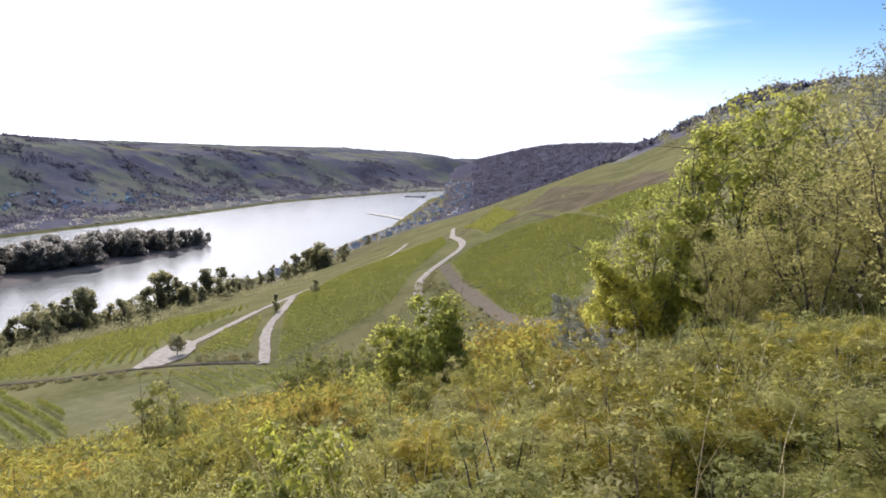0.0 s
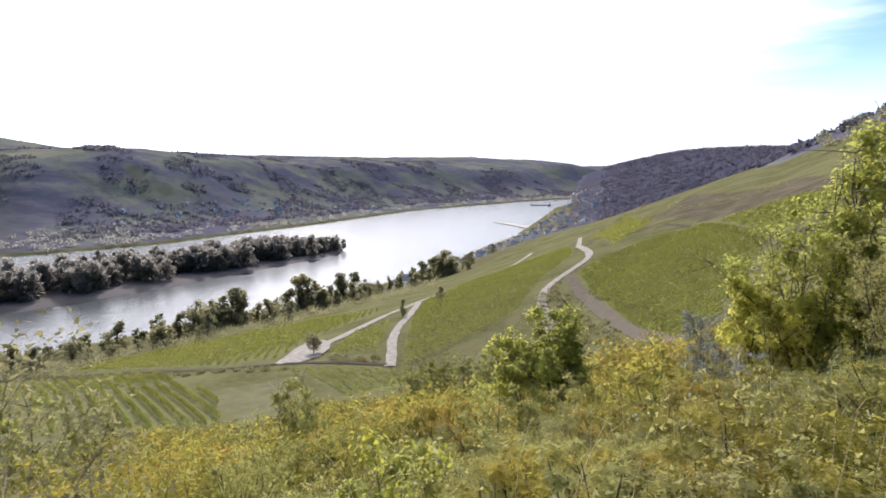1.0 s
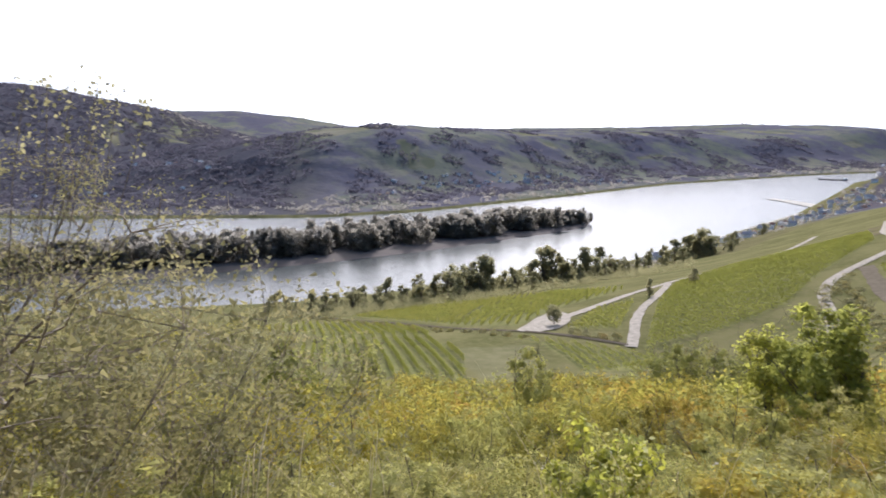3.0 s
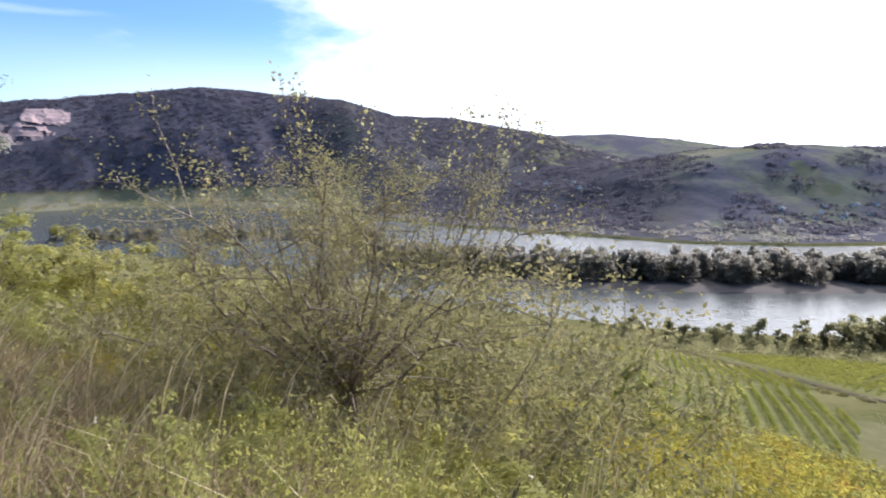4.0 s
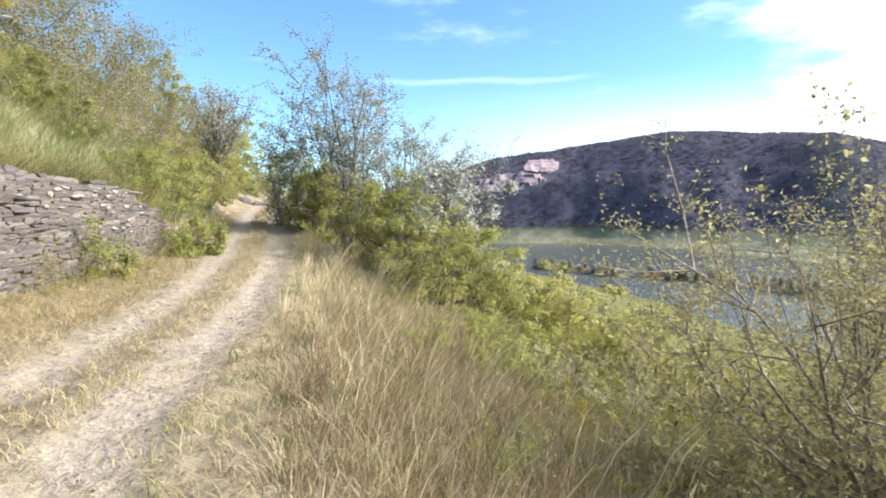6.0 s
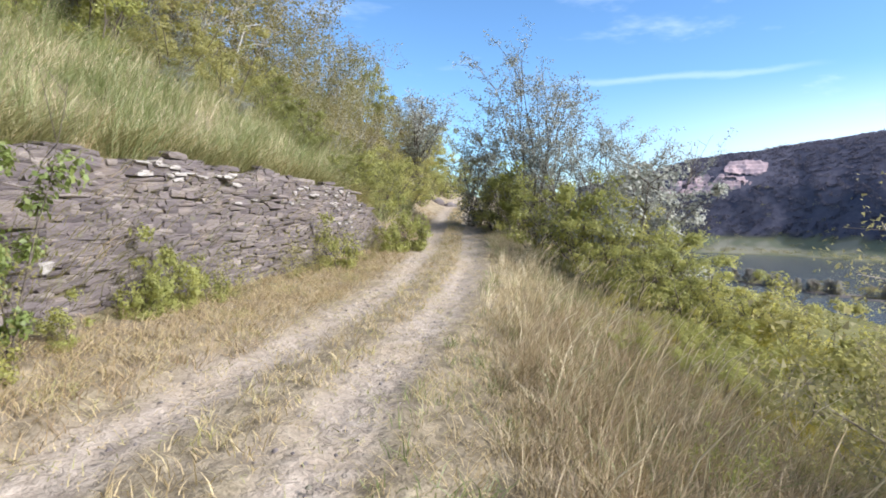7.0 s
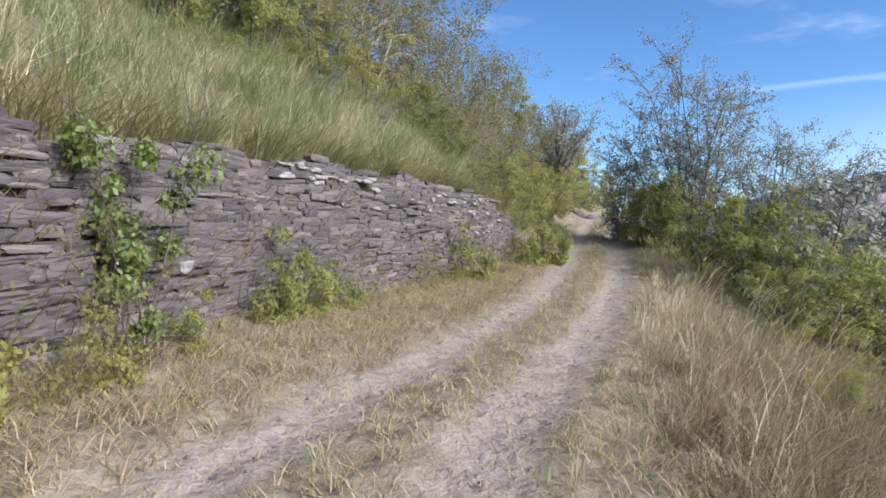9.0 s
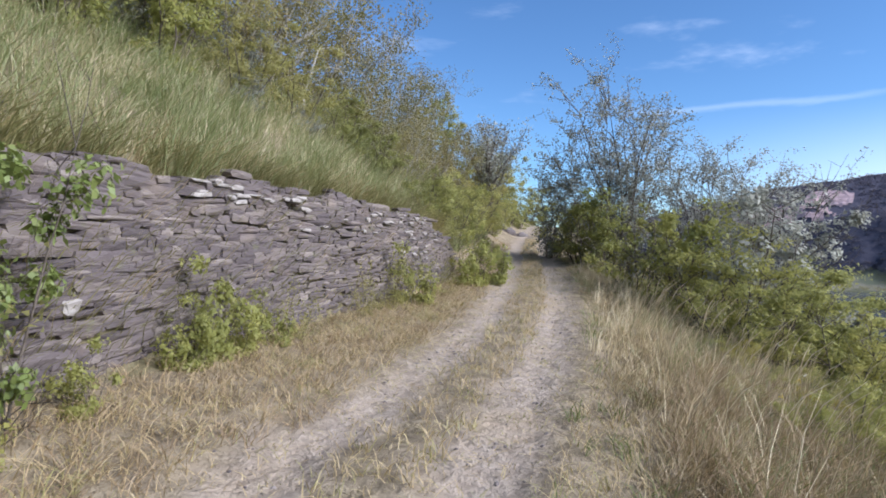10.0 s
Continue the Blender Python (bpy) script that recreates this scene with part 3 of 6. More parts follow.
FIELD_D = [(30, 200), (48, 190), (56, 160), (40, 150), (33, 150)]
BROWN_SLOPE = [(14, 314), (44, 440), (70, 260), (60, 190), (48, 192), (29, 215)]
ROADS = (
    ("road", 1.8, ((-246, 148), (-175, 131), (-120, 114), (-88, 104), (-66, 106), (-44, 107))),
    ("road", 3.2, ((-70, 105), (-71, 117), (-71, 136), (-73, 171), (-70, 203), (-58, 240), (-55, 300), (-60, 400))),
    ("road", 2.4, ((-44, 106), (-49, 118), (-54, 131), (-58, 146), (-62, 166), (-70, 195))),
    ("road", 2.5, ((-12, 118), (-16, 141), (-21, 160), (-21, 173), (-16, 190), (-10, 207), (-12, 226), (-18, 260), (-26, 385))),
    ("road", 3.4, ((12, 86), (5, 104), (-3, 135), (-12, 170), (-16, 187))),
    ("road", 2.2, ((16, 246), (25, 215), (29, 179), (32, 146), (42, 130))),
)


def ridge_noise(x, y):
    return waves(x, y, 26, 11, 2)


# ---- the ground, one sheet to the horizon ----
rows = np.concatenate([np.geomspace(0.02, 3, 14)[:-1], np.geomspace(3, 60, 120)[:-1], np.geomspace(60, 600, 160)[:-1], np.geomspace(600, 2750, 190)[:-1], np.geomspace(2750, 4900, 30)])
cols = np.concatenate([np.arange(-62, 190, 0.40), np.arange(190, 298, 4.0)])
AZ, RR = np.meshgrid(np.radians(cols), rows)
GX, GY = -np.sin(AZ) * RR, np.cos(AZ) * RR
GZ = land(GX, GY)
bank_u, _ = to_line(GX, GY, BANK_NEAR)
bank_v, _ = to_line(GX, GY, BANK_FAR)
lane_s, lane_n, lane_z = lane(GX, GY)
far_side = bank_v < 0
# what grows where
patchy = waves(GX, GY, 300, 21)
bearing = np.degrees(AZ)
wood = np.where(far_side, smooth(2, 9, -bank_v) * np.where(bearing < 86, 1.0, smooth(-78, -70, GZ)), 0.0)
fields_far = far_side & (bearing < 72) & (RR < 2800) & (((GZ > -6) & (waves(GX, GY, 420, 23) > 0.30)) | ((GZ > -70) & (patchy > 0.85)))
plain_far = far_side & (GZ < -74) & (bearing > 86)
wood = np.where(fields_far, 0.0, wood)
crown_wood = (bank_u > 0) & (((RR > 620) & (GY > 560) & (bank_u > 75)) | ((GY > 1250) & (bank_u > 25)) | ((RR > 480) & (GX > 95)))
wood = np.where(crown_wood, smooth(600, 720, RR + 3 * (GX > 95) * 200), wood)
vine = np.zeros(GX.shape)
for poly in (VINE_NEAR, VINE_NEXT, VINE_LEFT, MEADOW_ROWS, EDGE_ROWS, FIELD_A, FIELD_MID, FIELD_B, FIELD_C, FIELD_D):
    vine = np.where(inside(GX, GY, poly), 1.0, vine)
pale = np.where(inside(GX, GY, PALE_PATCH), 0.4, 0.0)
pale = np.where(fields_far & (waves(GX, GY, 240, 24) > 0.25) & (GZ > -20), 0.8, pale)
rock = np.where(inside(GX, GY, BROWN_SLOPE), 0.85, 0.0)
rock = np.where((np.hypot(GX - 16, GY - 300) < 60) & (waves(GX, GY, 30, 25) > 0.1), 0.8, rock)
town = (bank_u > 6) & (bank_u < 120) & (GY > 430) & (GY < 1500)
rock = np.where(town, 0.3, rock)
hillside = (bank_u > 0) & (RR < 90) & (lane_n < -2.2)
scrub = np.where(hillside, 1.0 - smooth(70, 90, RR), 0.0)
scrub = np.where((lane_n > 7) & (RR < 200), 0.8, scrub)
scrub = np.where((lane_n <= 7) & (RR < 60), np.maximum(scrub, 1 - smooth(-3.0, -0.5, lane_s)), scrub)
scrub = np.where(far_side & (bearing > 84) & (wood > 0.3), 0.9 * smooth(82, 92, bearing), scrub)      # shade of the mountain's woods, put in as a darker tone
# the crown and the nearer slopes take the same painted shade
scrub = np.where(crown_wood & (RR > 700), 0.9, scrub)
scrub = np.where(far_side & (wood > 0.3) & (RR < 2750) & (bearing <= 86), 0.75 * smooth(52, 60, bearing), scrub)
meadow = np.where(plain_far | fields_far, 1.0, 0.0)
around = (1 - smooth(40, 60, RR))
dry = np.where((lane_n > -3.0) & (lane_n < 2.6), 1.0, 0.0) * around * smooth(-3.0, -0.5, lane_s)
dry = np.where((lane_n >= 2.6) & (lane_n < 8), 0.45, dry)
wobble = waves(GX, GY, 2.3, 31, 3) * 0.14
gauge = np.interp(lane_s, (4, 9), (0.76, 0.64))
rut = np.exp(-0.5 * ((np.abs(lane_n + wobble * 0.6) - gauge) / 0.25) ** 2)
bare = np.clip(rut * 1.45 + 0.12 * np.exp(-0.5 * (lane_n / 0.9) ** 2) - 0.15 + 0.25 * waves(GX, GY, 0.9, 32), 0, 1) * np.where(np.abs(lane_n) < 1.7, 1, 0) * around * smooth(-3.0, -0.5, lane_s)
# small relief: ruts, tussocks, tree crowns
GZ = GZ - 0.06 * rut * around * (np.abs(lane_n) < 1.6) + 0.02 * waves(GX, GY, 0.7, 33) * around
GZ = GZ + wood * (waves(GX, GY, 60, 11, 3) * 1.3 + 2.0) * smooth(20, 120, np.minimum(np.abs(bank_v), np.abs(bank_u))) * smooth(500, 900, RR)
cols_n, rows_n = len(cols), len(rows)
verts = np.stack([GX, GY, GZ], -1).reshape(-1, 3)
verts = np.concatenate([verts, [(0, 0, ground_z(0, 0))]])
i, j = np.meshgrid(np.arange(rows_n - 1), np.arange(cols_n), indexing="ij")
k = (j + 1) % cols_n
quads = np.stack([i * cols_n + j, (i + 1) * cols_n + j, (i + 1) * cols_n + k, i * cols_n + k], -1).reshape(-1, 4)
ground_mesh = mesh_of("ground", verts, quads[:, ::-1], GROUND)
for name, layers in (("cover_a", (wood, vine, pale, scrub)), ("cover_b", (dry, meadow, rock, bare))):
    att = ground_mesh.attributes.new(name, "FLOAT_COLOR", "POINT")
    data = np.concatenate([np.stack(layers, -1).reshape(-1, 4), np.zeros((1, 4))]).astype(np.float32)
    att.data.foreach_set("color", data.ravel())
ground_mesh.polygons.foreach_set("use_smooth", np.ones(len(ground_mesh.polygons), bool))
ground = tagged(new("ground", ground_mesh), "sloping river valley ground with scrub, vineyards and wooded hills", "ground", kind="structure")

v = np.array([(-4000, -3600, WATER), (900, -3600, WATER), (900, 3900, WATER), (-4000, 3900, WATER)])
tagged(new("water", mesh_of("water", v, [(0, 1, 2, 3)], RIVER)), "broad rippled river glittering under the sun", "river", kind="structure")


def ribbon(line, width, lift=0.12, step=3.0):
    """A road's strip over the ground."""
    pts = np.array(line, float)
    d = np.r_[0, np.cumsum(np.hypot(*np.diff(pts, axis=0).T))]
    q = np.arange(0, d[-1], step)
    x, y = np.interp(q, d, pts[:, 0]), np.interp(q, d, pts[:, 1])
    for _ in range(6):
        x[1:-1], y[1:-1] = (x[:-2] + x[1:-1] * 2 + x[2:]) / 4, (y[:-2] + y[1:-1] * 2 + y[2:]) / 4
    tx, ty = np.gradient(x), np.gradient(y)
    ln = np.hypot(tx, ty)
    nx, ny = -ty / ln, tx / ln
    rng = np.random.RandomState(3)
    out = []
    for off in (-0.5, -0.2, 0.2, 0.5):
        w = width * (off + (0.05 * rng.normal(size=len(q)) if abs(off) == 0.5 else 0))
        px, py = x + nx * w, y + ny * w
        out.append(np.stack([px, py, land(px, py) + lift + (0.0 if abs(off) == 0.5 else 0.06)], -1))
    v = np.stack(out, 1).reshape(-1, 3)
    i, j = np.meshgrid(np.arange(len(q) - 1), np.arange(3), indexing="ij")
    return v, np.stack([i * 4 + j, i * 4 + j + 1, (i + 1) * 4 + j + 1, (i + 1) * 4 + j], -1).reshape(-1, 4)


for name, width, line in ROADS:
    rv, rf = ribbon(line, width, 0.16)
    tagged(new(name, mesh_of(name, rv, rf[:, ::-1], ROAD_DIRT if line[0][0] > 0 or line[0][0] < -200 else ROAD)), "pale gravel farm road through the vineyards", "road", kind="structure")
yard = np.array([(-66, 106), (-64, 112), (-66, 120), (-70, 128), (-76, 134), (-80, 137), (-78, 124), (-74, 113), (-72, 106)], float)
yv = np.concatenate([yard, yard.mean(0)[None]])
yv = np.c_[yv, land(yv[:, 0], yv[:, 1]) + 0.2]
yf = [(a, (a + 1) % 9, 9) for a in range(9)]
tagged(new("pavement", mesh_of("pavement", yv, yf, ROAD)), "pale bare gravel turning place beside the road", "gravel yard", kind="structure")


# ---- island and riverside ----
def mound(name, line, half, top, mat, label, category):
    """A long low island of earth along a line of the plan."""
    pts = np.array(line, float)
    d = np.r_[0, np.cumsum(np.hypot(*np.diff(pts, axis=0).T))]
    q = np.linspace(0, d[-1], 40)
    x, y = np.interp(q, d, pts[:, 0]), np.interp(q, d, pts[:, 1])
    tx, ty = np.gradient(x), np.gradient(y)
    ln = np.hypot(tx, ty)
    wide = half * np.sqrt(np.clip(1 - (2 * q / d[-1] - 1) ** 4, 0.02, 1))
    rings = []
    for off, z in ((-1.15, WATER - 2), (-1, WATER + 0.3), (-0.8, top), (0.8, top), (1, WATER + 0.3), (1.15, WATER - 2)):
        rings.append(np.stack([x - ty / ln * wide * off, y + tx / ln * wide * off, np.full(40, z)], -1))
    v = np.stack(rings, 1).reshape(-1, 3)
    i, j = np.meshgrid(np.arange(39), np.arange(5), indexing="ij")
    f = np.stack([i * 6 + j, i * 6 + j + 1, (i + 1) * 6 + j + 1, (i + 1) * 6 + j], -1).reshape(-1, 4)
    return tagged(new(name, mesh_of(name, v, f, mat)), label, category, kind="structure"), np.stack([x, y], -1), wide


def tree_meshes(seed, height, spread, mat, count=420, leaf=1.1, trunk=0.25, shape=1.0):
    """A broadleaf tree for the middle distance: trunk with limbs, and a crown of clumps with gaps in it."""
    rng = np.random.RandomState(seed)
    wood = [tube([(0, 0, -0.5), (0.1, 0, height * trunk), (0, 0.15, height * 0.6)], (height * 0.028, height * 0.022, height * 0.01), 6)]
    crowns = []
    for i in range(28):
        a, k = rng.uniform(0, 6.283), rng.uniform(0.02, 1.0)
        out = spread * rng.uniform(0.25, 0.95) * (1 - 0.55 * k ** 2 * shape)
        c = np.array((math.cos(a) * out, math.sin(a) * out, height * (trunk * 0.9 + k * (1 - trunk * 0.9) * 0.9)))
        wood.append(tube([(0, 0, height * rng.uniform(trunk, 0.5)), c * (0.5, 0.5, 0.85), c], (height * 0.012, height * 0.008, height * 0.003), 4))
        crowns.append((c, spread * rng.uniform(0.2, 0.46)))
    pts = []
    for c, r in crowns:
        p = unit(rng.normal(size=(count // 28, 3))) * rng.uniform(0.3, 1.0, (count // 28, 1)) * r
        pts.append(c + p * (1, 1, 0.85))
    pts = np.concatenate(pts)
    wv, wf = joined(wood)
    lv, lf = leaves(pts, leaf, rng, 0.0, 0.42)
    return mesh_of("trunk", wv, wf, BARK), mesh_of("crown", lv, lf, mat)


def plant_tree(name, meshes, label, at, turn=0.0, size=1.0, group=""):
    ob = thing(name, label, "tree", group, at, turn, size)
    part("trunk", meshes[0], ob)
    part("crown", meshes[1], ob)
    return ob


rng = np.random.RandomState(41)
_, isle, isle_wide = mound("island", ((-672, 30), (-566, 190), (-498, 335), (-466, 428), (-430, 570), (-374, 706)), 58, WATER + 2.0, EARTH, "long low wooded island in the river", "island")
island_kinds = [tree_meshes(50 + i, 24.0, 9.5, LEAF_HAZED, 1500, 1.6, 0.04) for i in range(5)]
first = {}
for i in range(330):
    k = rng.uniform(0.02, 0.985)
    c = np.array([np.interp(k, np.linspace(0, 1, 40), isle[:, a]) for a in (0, 1)])
    off = rng.uniform(-0.8, 0.8) * np.interp(k, np.linspace(0, 1, 40), isle_wide)
    side = np.array((0.93, 0.36)) * off
    kind, size = rng.randint(5), rng.uniform(0.8, 1.2) * (0.72 if k > 0.9 else 1.0)
    at = (c[0] + side[0], c[1] + side[1], WATER + 1.9)
    if kind not in first:
        first[kind] = plant_tree("island_tree", island_kinds[kind], "dense grey-green broadleaf tree on the river island", at, rng.uniform(0, 360), size, "island trees")
    else:
        copy_thing(first[kind], spot(at, rng.uniform(0, 360), size) @ Matrix.Diagonal((*[1 / s for s in first[kind].scale], 1)))
_, strip, strip_wide = mound("island", ((-1010, -420), (-960, -250), (-955, -120), (-900, 0), (-800, 110)), 22, WATER + 1.5, EARTH, "narrow tree-lined strip of land in the upper river", "island")
for i in range(64):
    k = rng.uniform(0.02, 0.98)
    c = [np.interp(k, np.linspace(0, 1, 40), strip[:, a]) for a in (0, 1)]
    at = (c[0] + rng.uniform(-14, 14), c[1] + rng.uniform(-6, 6), WATER + 1.4)
    copy_thing(first[rng.randint(5)], spot(at, rng.uniform(0, 360), rng.uniform(0.6, 0.95)))
sv = np.array([(-556, 150, WATER + 0.25), (-520, 190, WATER + 0.25), (-497, 250, WATER + 0.25), (-492, 285, WATER + 0.25), (-500, 285, WATER + 1.2), (-520, 240, WATER + 1.2), (-545, 190, WATER + 1.2), (-575, 150, WATER + 1.2)])
tagged(new("sand_bar", mesh_of("sand_bar", sv, [(0, 1, 6, 7), (1, 2, 5, 6), (2, 3, 4, 5)], SAND)), "pale sand bar along the island shore", "sand bar", kind="structure")

# trees along this bank, between the vineyards and the water
bank_kinds = [tree_meshes(70 + i, 10.0, (3.6, 4.4, 3.0, 4.0)[i], LEAF_TREE, 2000, 0.55, 0.06, (1.0, 0.7, 1.3, 0.9)[i]) for i in range(4)]
poplar = tree_meshes(81, 10.0, 2.0, LEAF_TREE, 1700, 0.5, 0.06, 0.5)
row = []
BANK_TREES = ((58, 320, 8), (55.5, 300, 9), (53, 290, 7), (50.5, 280, 9), (48, 280, 11), (46.3, 285, 8), (44.6, 285, 12), (43, 275, 11), (41.5, 275, 14), (40.2, 280, 13), (39.2, 285, 15),
              (38.2, 285, 16), (37.2, 290, 15), (35.8, 300, 9), (34.4, 310, 9), (33, 330, 13), (31.9, 345, 17), (30.9, 350, 18), (30, 350, 15), (29, 365, 11), (27.8, 380, 17), (26.6, 390, 16), (25.3, 395, 11),
              (24, 400, 9), (22.8, 410, 10), (21.8, 420, 12), (20.6, 440, 13), (19.5, 460, 14), (18.4, 470, 16), (17.5, 480, 18), (16.8, 490, 16), (14.6, 560, 10), (12.4, 680, 9))
for i, (az, r, high) in enumerate(BANK_TREES):
    pick = rng.randint(5)
    at = on_ground(az, r, 0.3)
    meshes = poplar if pick == 4 else bank_kinds[pick]
    row.append(plant_tree("riverside_tree", meshes, "tall dark green riverside tree near the bank", at, rng.uniform(0, 360), high / 10 * 1.4, "riverside trees"))
for i in range(70):
    az = rng.uniform(14, 60)
    r = np.interp(az, (14, 20, 27, 34, 40, 50, 60), (520, 410, 345, 290, 262, 262, 285)) * rng.uniform(0.93, 1.12)
    copy_thing(row[rng.randint(len(row))], spot(on_ground(az, r, 0.4), rng.uniform(0, 360), rng.uniform(0.35, 0.7)))

plant_tree("field_tree", tree_meshes(91, 4.6, 2.3, LEAF_TREE, 900, 0.42, 0.3, 0.5), "dark round field tree beside the gravel yard", on_ground(30.4, 134), 0, 1.05)
plant_tree("conifer", tree_meshes(92, 6.0, 1.3, LEAF_TREE, 620, 0.45, 0.1, 1.6), "slender dark conifer beside the farm road", on_ground(21.4, 172), 0, 1.0)
plant_tree("field_tree", bank_kinds[0], "dark bushy tree at the edge of the vineyard", on_ground(17.6, 196), 40, 0.5)

# ---- vineyards ----
def vine_rows(name, poly, way, gap, label, per_metre=9, leaf=0.5, tall=1.5, seed=1):
    rng = np.random.RandomState(seed)
    d = unit(np.array(way, float))
    q = np.array((-d[1], d[0]))
    pts = np.array(poly, float)
    a, b = pts @ d, pts @ q
    spots_, posts = [], []
    for off in np.arange(b.min() + gap / 2, b.max(), gap):
        t = np.arange(a.min(), a.max(), 1.0 / per_metre)
        t = t + rng.uniform(-0.1, 0.1, len(t))
        keep = waves(t, np.full(len(t), off * 3), 9, seed) > -0.85
        x, y = d[0] * t + q[0] * off, d[1] * t + q[1] * off
        m = inside(x, y, poly) & keep
        x, y = x[m] + rng.normal(size=m.sum()) * 0.13, y[m] + rng.normal(size=m.sum()) * 0.13
        if len(x):
            spots_.append(np.stack([x, y, land(x, y) + rng.uniform(0.25, tall, len(x))], -1))
    return tagged(new(name, mesh_of(name, *leaves(np.concatenate(spots_), leaf, rng, 0.3, 0.42), LEAF_VINE)), label, "vineyard", kind="stuff")


vine_rows("vineyard", VINE_NEAR, (-0.81, 0.59), 2.3, "rows of trellised green grapevines on the slope", 60, 0.2, 1.35, 1)
vine_rows("vineyard", VINE_NEXT, (-0.84, 0.54), 2.3, "rows of trellised green grapevines below the slope", 34, 0.26, 1.4, 2)
vine_rows("vineyard", VINE_LEFT, (-0.35, 0.94), 2.2, "vineyard rows running down to the riverside trees", 16, 0.36, 1.4, 3)
vine_rows("vineyard", FIELD_A, (-0.86, 0.5), 1.9, "green vineyard field between two farm roads", 20, 0.34, 1.2, 4)
vine_rows("vineyard", FIELD_MID, (-0.8, 0.6), 1.9, "small green vineyard plot beside the road", 18, 0.34, 1.3, 5)
vine_rows("vineyard", FIELD_B, (0.62, 0.78), 1.7, "large rounded green vineyard on the hill's flank", 34, 0.30, 1.1, 6)
vine_rows("vineyard", MEADOW_ROWS, (-0.5, 0.87), 2.3, "vineyard rows above the riverside trees", 16, 0.34, 1.3, 9)
vine_rows("vineyard", EDGE_ROWS, (-0.8, 0.6), 2.2, "young vine rows below the farm road", 22, 0.26, 1.1, 10)
vine_rows("vineyard", FIELD_C, (0.5, 0.86), 2.0, "small far vineyard plot below rock outcrops", 5, 0.7, 1.3, 7)
vine_rows("vineyard", FIELD_D, (0.62, 0.78), 1.8, "upper green vineyard beside a pale track", 9, 0.55, 1.3, 8)


# ---- scrub on the slope ----
def thicket(name, count, seed, mat, label, spots_, leaf, per):
    """Low bushes past counting: clumps of leaves over a stretch of the slope. spots_: places with a radius and a height."""
    rng = np.random.RandomState(seed)
    pts, sizes = [], []
    for x, y, z, r, h in spots_:
        p = unit(rng.normal(size=(per, 3))) * rng.uniform(0.72, 1.0, (per, 1))
        p[:, 2] = np.abs(p[:, 2])
        lump = 1 + 0.35 * np.sin(p[:, :1] * 5 + x) * np.sin(p[:, 1:2] * 5 + y)
        pts.append(np.array((x, y, z)) + p * lump * (r, r, h))
    return tagged(new(name, mesh_of(name, *leaves(np.concatenate(pts), leaf, rng, 0.25, 0.4), mat)), label, "scrub", kind="stuff")


def scatter_spots(seed, count, az, rr, radius, tall, skip=()):
    rng = np.random.RandomState(seed)
    out = []
    while len(out) < count:
        a, r = rng.uniform(*az), math.sqrt(rng.uniform(rr[0] ** 2, rr[1] ** 2))
        x, y, _ = polar(a, r, 0)
        _, n_, _ = lane(np.array([x]), np.array([y]))
        if n_[0] > -3.2 or any(inside(np.array([x]), np.array([y]), poly)[0] for poly in skip):
            continue
        k = rng.uniform(0.5, 1.35)
        out.append((x, y, ground_z(x, y) - 0.1, radius * k, tall * k * rng.uniform(0.7, 1.4)))
    return out


FIELDS = (VINE_NEAR, VINE_NEXT, PALE_PATCH, FIELD_B)
for seed, count, mat, label in ((1, 150, LEAF_SCRUB, "dense yellow-green bramble scrub on the slope"), (2, 110, LEAF_AUTUMN, "golden and rusty autumn scrub on the slope"),
                                (3, 70, LEAF_GREEN, "darker green bushes among the scrub"), (4, 40, LEAF_RUSSET, "brownish dry shrubs among the scrub")):
    thicket("scrub", count, seed, mat, label, scatter_spots(100 + seed, count, (-38, 112), (19, 42), 1.35, 1.5, FIELDS), 0.17, 420)
    thicket("scrub", count, seed + 10, mat, label, scatter_spots(200 + seed, int(count * 1.6), (-30, 100), (40, 84), 1.9, 1.7, FIELDS), 0.30, 200)
beyond = scatter_spots(301, 260, (60, 118), (84, 230), 3.2, 2.4, FIELDS)
thicket("scrub", 130, 41, LEAF_SCRUB, "yellow-green scrub lower down the slope", beyond[::2], 0.6, 90)
thicket("scrub", 130, 42, LEAF_TREE, "dark green scrub lower down the slope", beyond[1::2], 0.6, 90)
# hedges and bushes farther off, round the roads and below the vineyards
far_spots = []
for line, gap, tall in ((((-12, 118), (-16, 141), (-20, 160), (-17, 175)), 2.2, 1.2), (((4, 92), (-4, 120), (-12, 150), (-17, 168)), 1.8, 1.2), (((17, 90), (10, 104), (3, 132), (-6, 165)), 1.8, 0.8),
                        (((-58, 109), (-50, 108), (-47, 110)), 1.4, 1.6), (((-240, 142), (-175, 127), (-120, 110), (-90, 100), (-66, 102)), 1.6, 0.9), (((-12, 330), (2, 430), (16, 480)), 4, 3),
                        (((10, 290), (16, 330), (30, 380)), 4, 3.5), (((14, 314), (34, 300), (60, 250)), 4, 2.2), (((-22, 86), (-27, 92), (-31, 108)), 1.6, 3.2), (((-16, 78), (-24, 80), (-30, 84)), 1.7, 3.0)):
    pts = np.array(line, float)
    d = np.r_[0, np.cumsum(np.hypot(*np.diff(pts, axis=0).T))]
    for q in np.arange(0, d[-1], gap):
        x, y = np.interp(q, d, pts[:, 0]) + rng.normal() * 1.2, np.interp(q, d, pts[:, 1]) + rng.normal() * 1.2
        far_spots.append((x, y, ground_z(x, y) - 0.2, rng.uniform(0.8, 1.5) * gap * 0.55, tall * rng.uniform(0.6, 1.3)))
thicket("hedge", len(far_spots), 31, LEAF_RUSSET, "brown-green hedges and bushes along the farm roads", far_spots[::2], 0.34, 110)
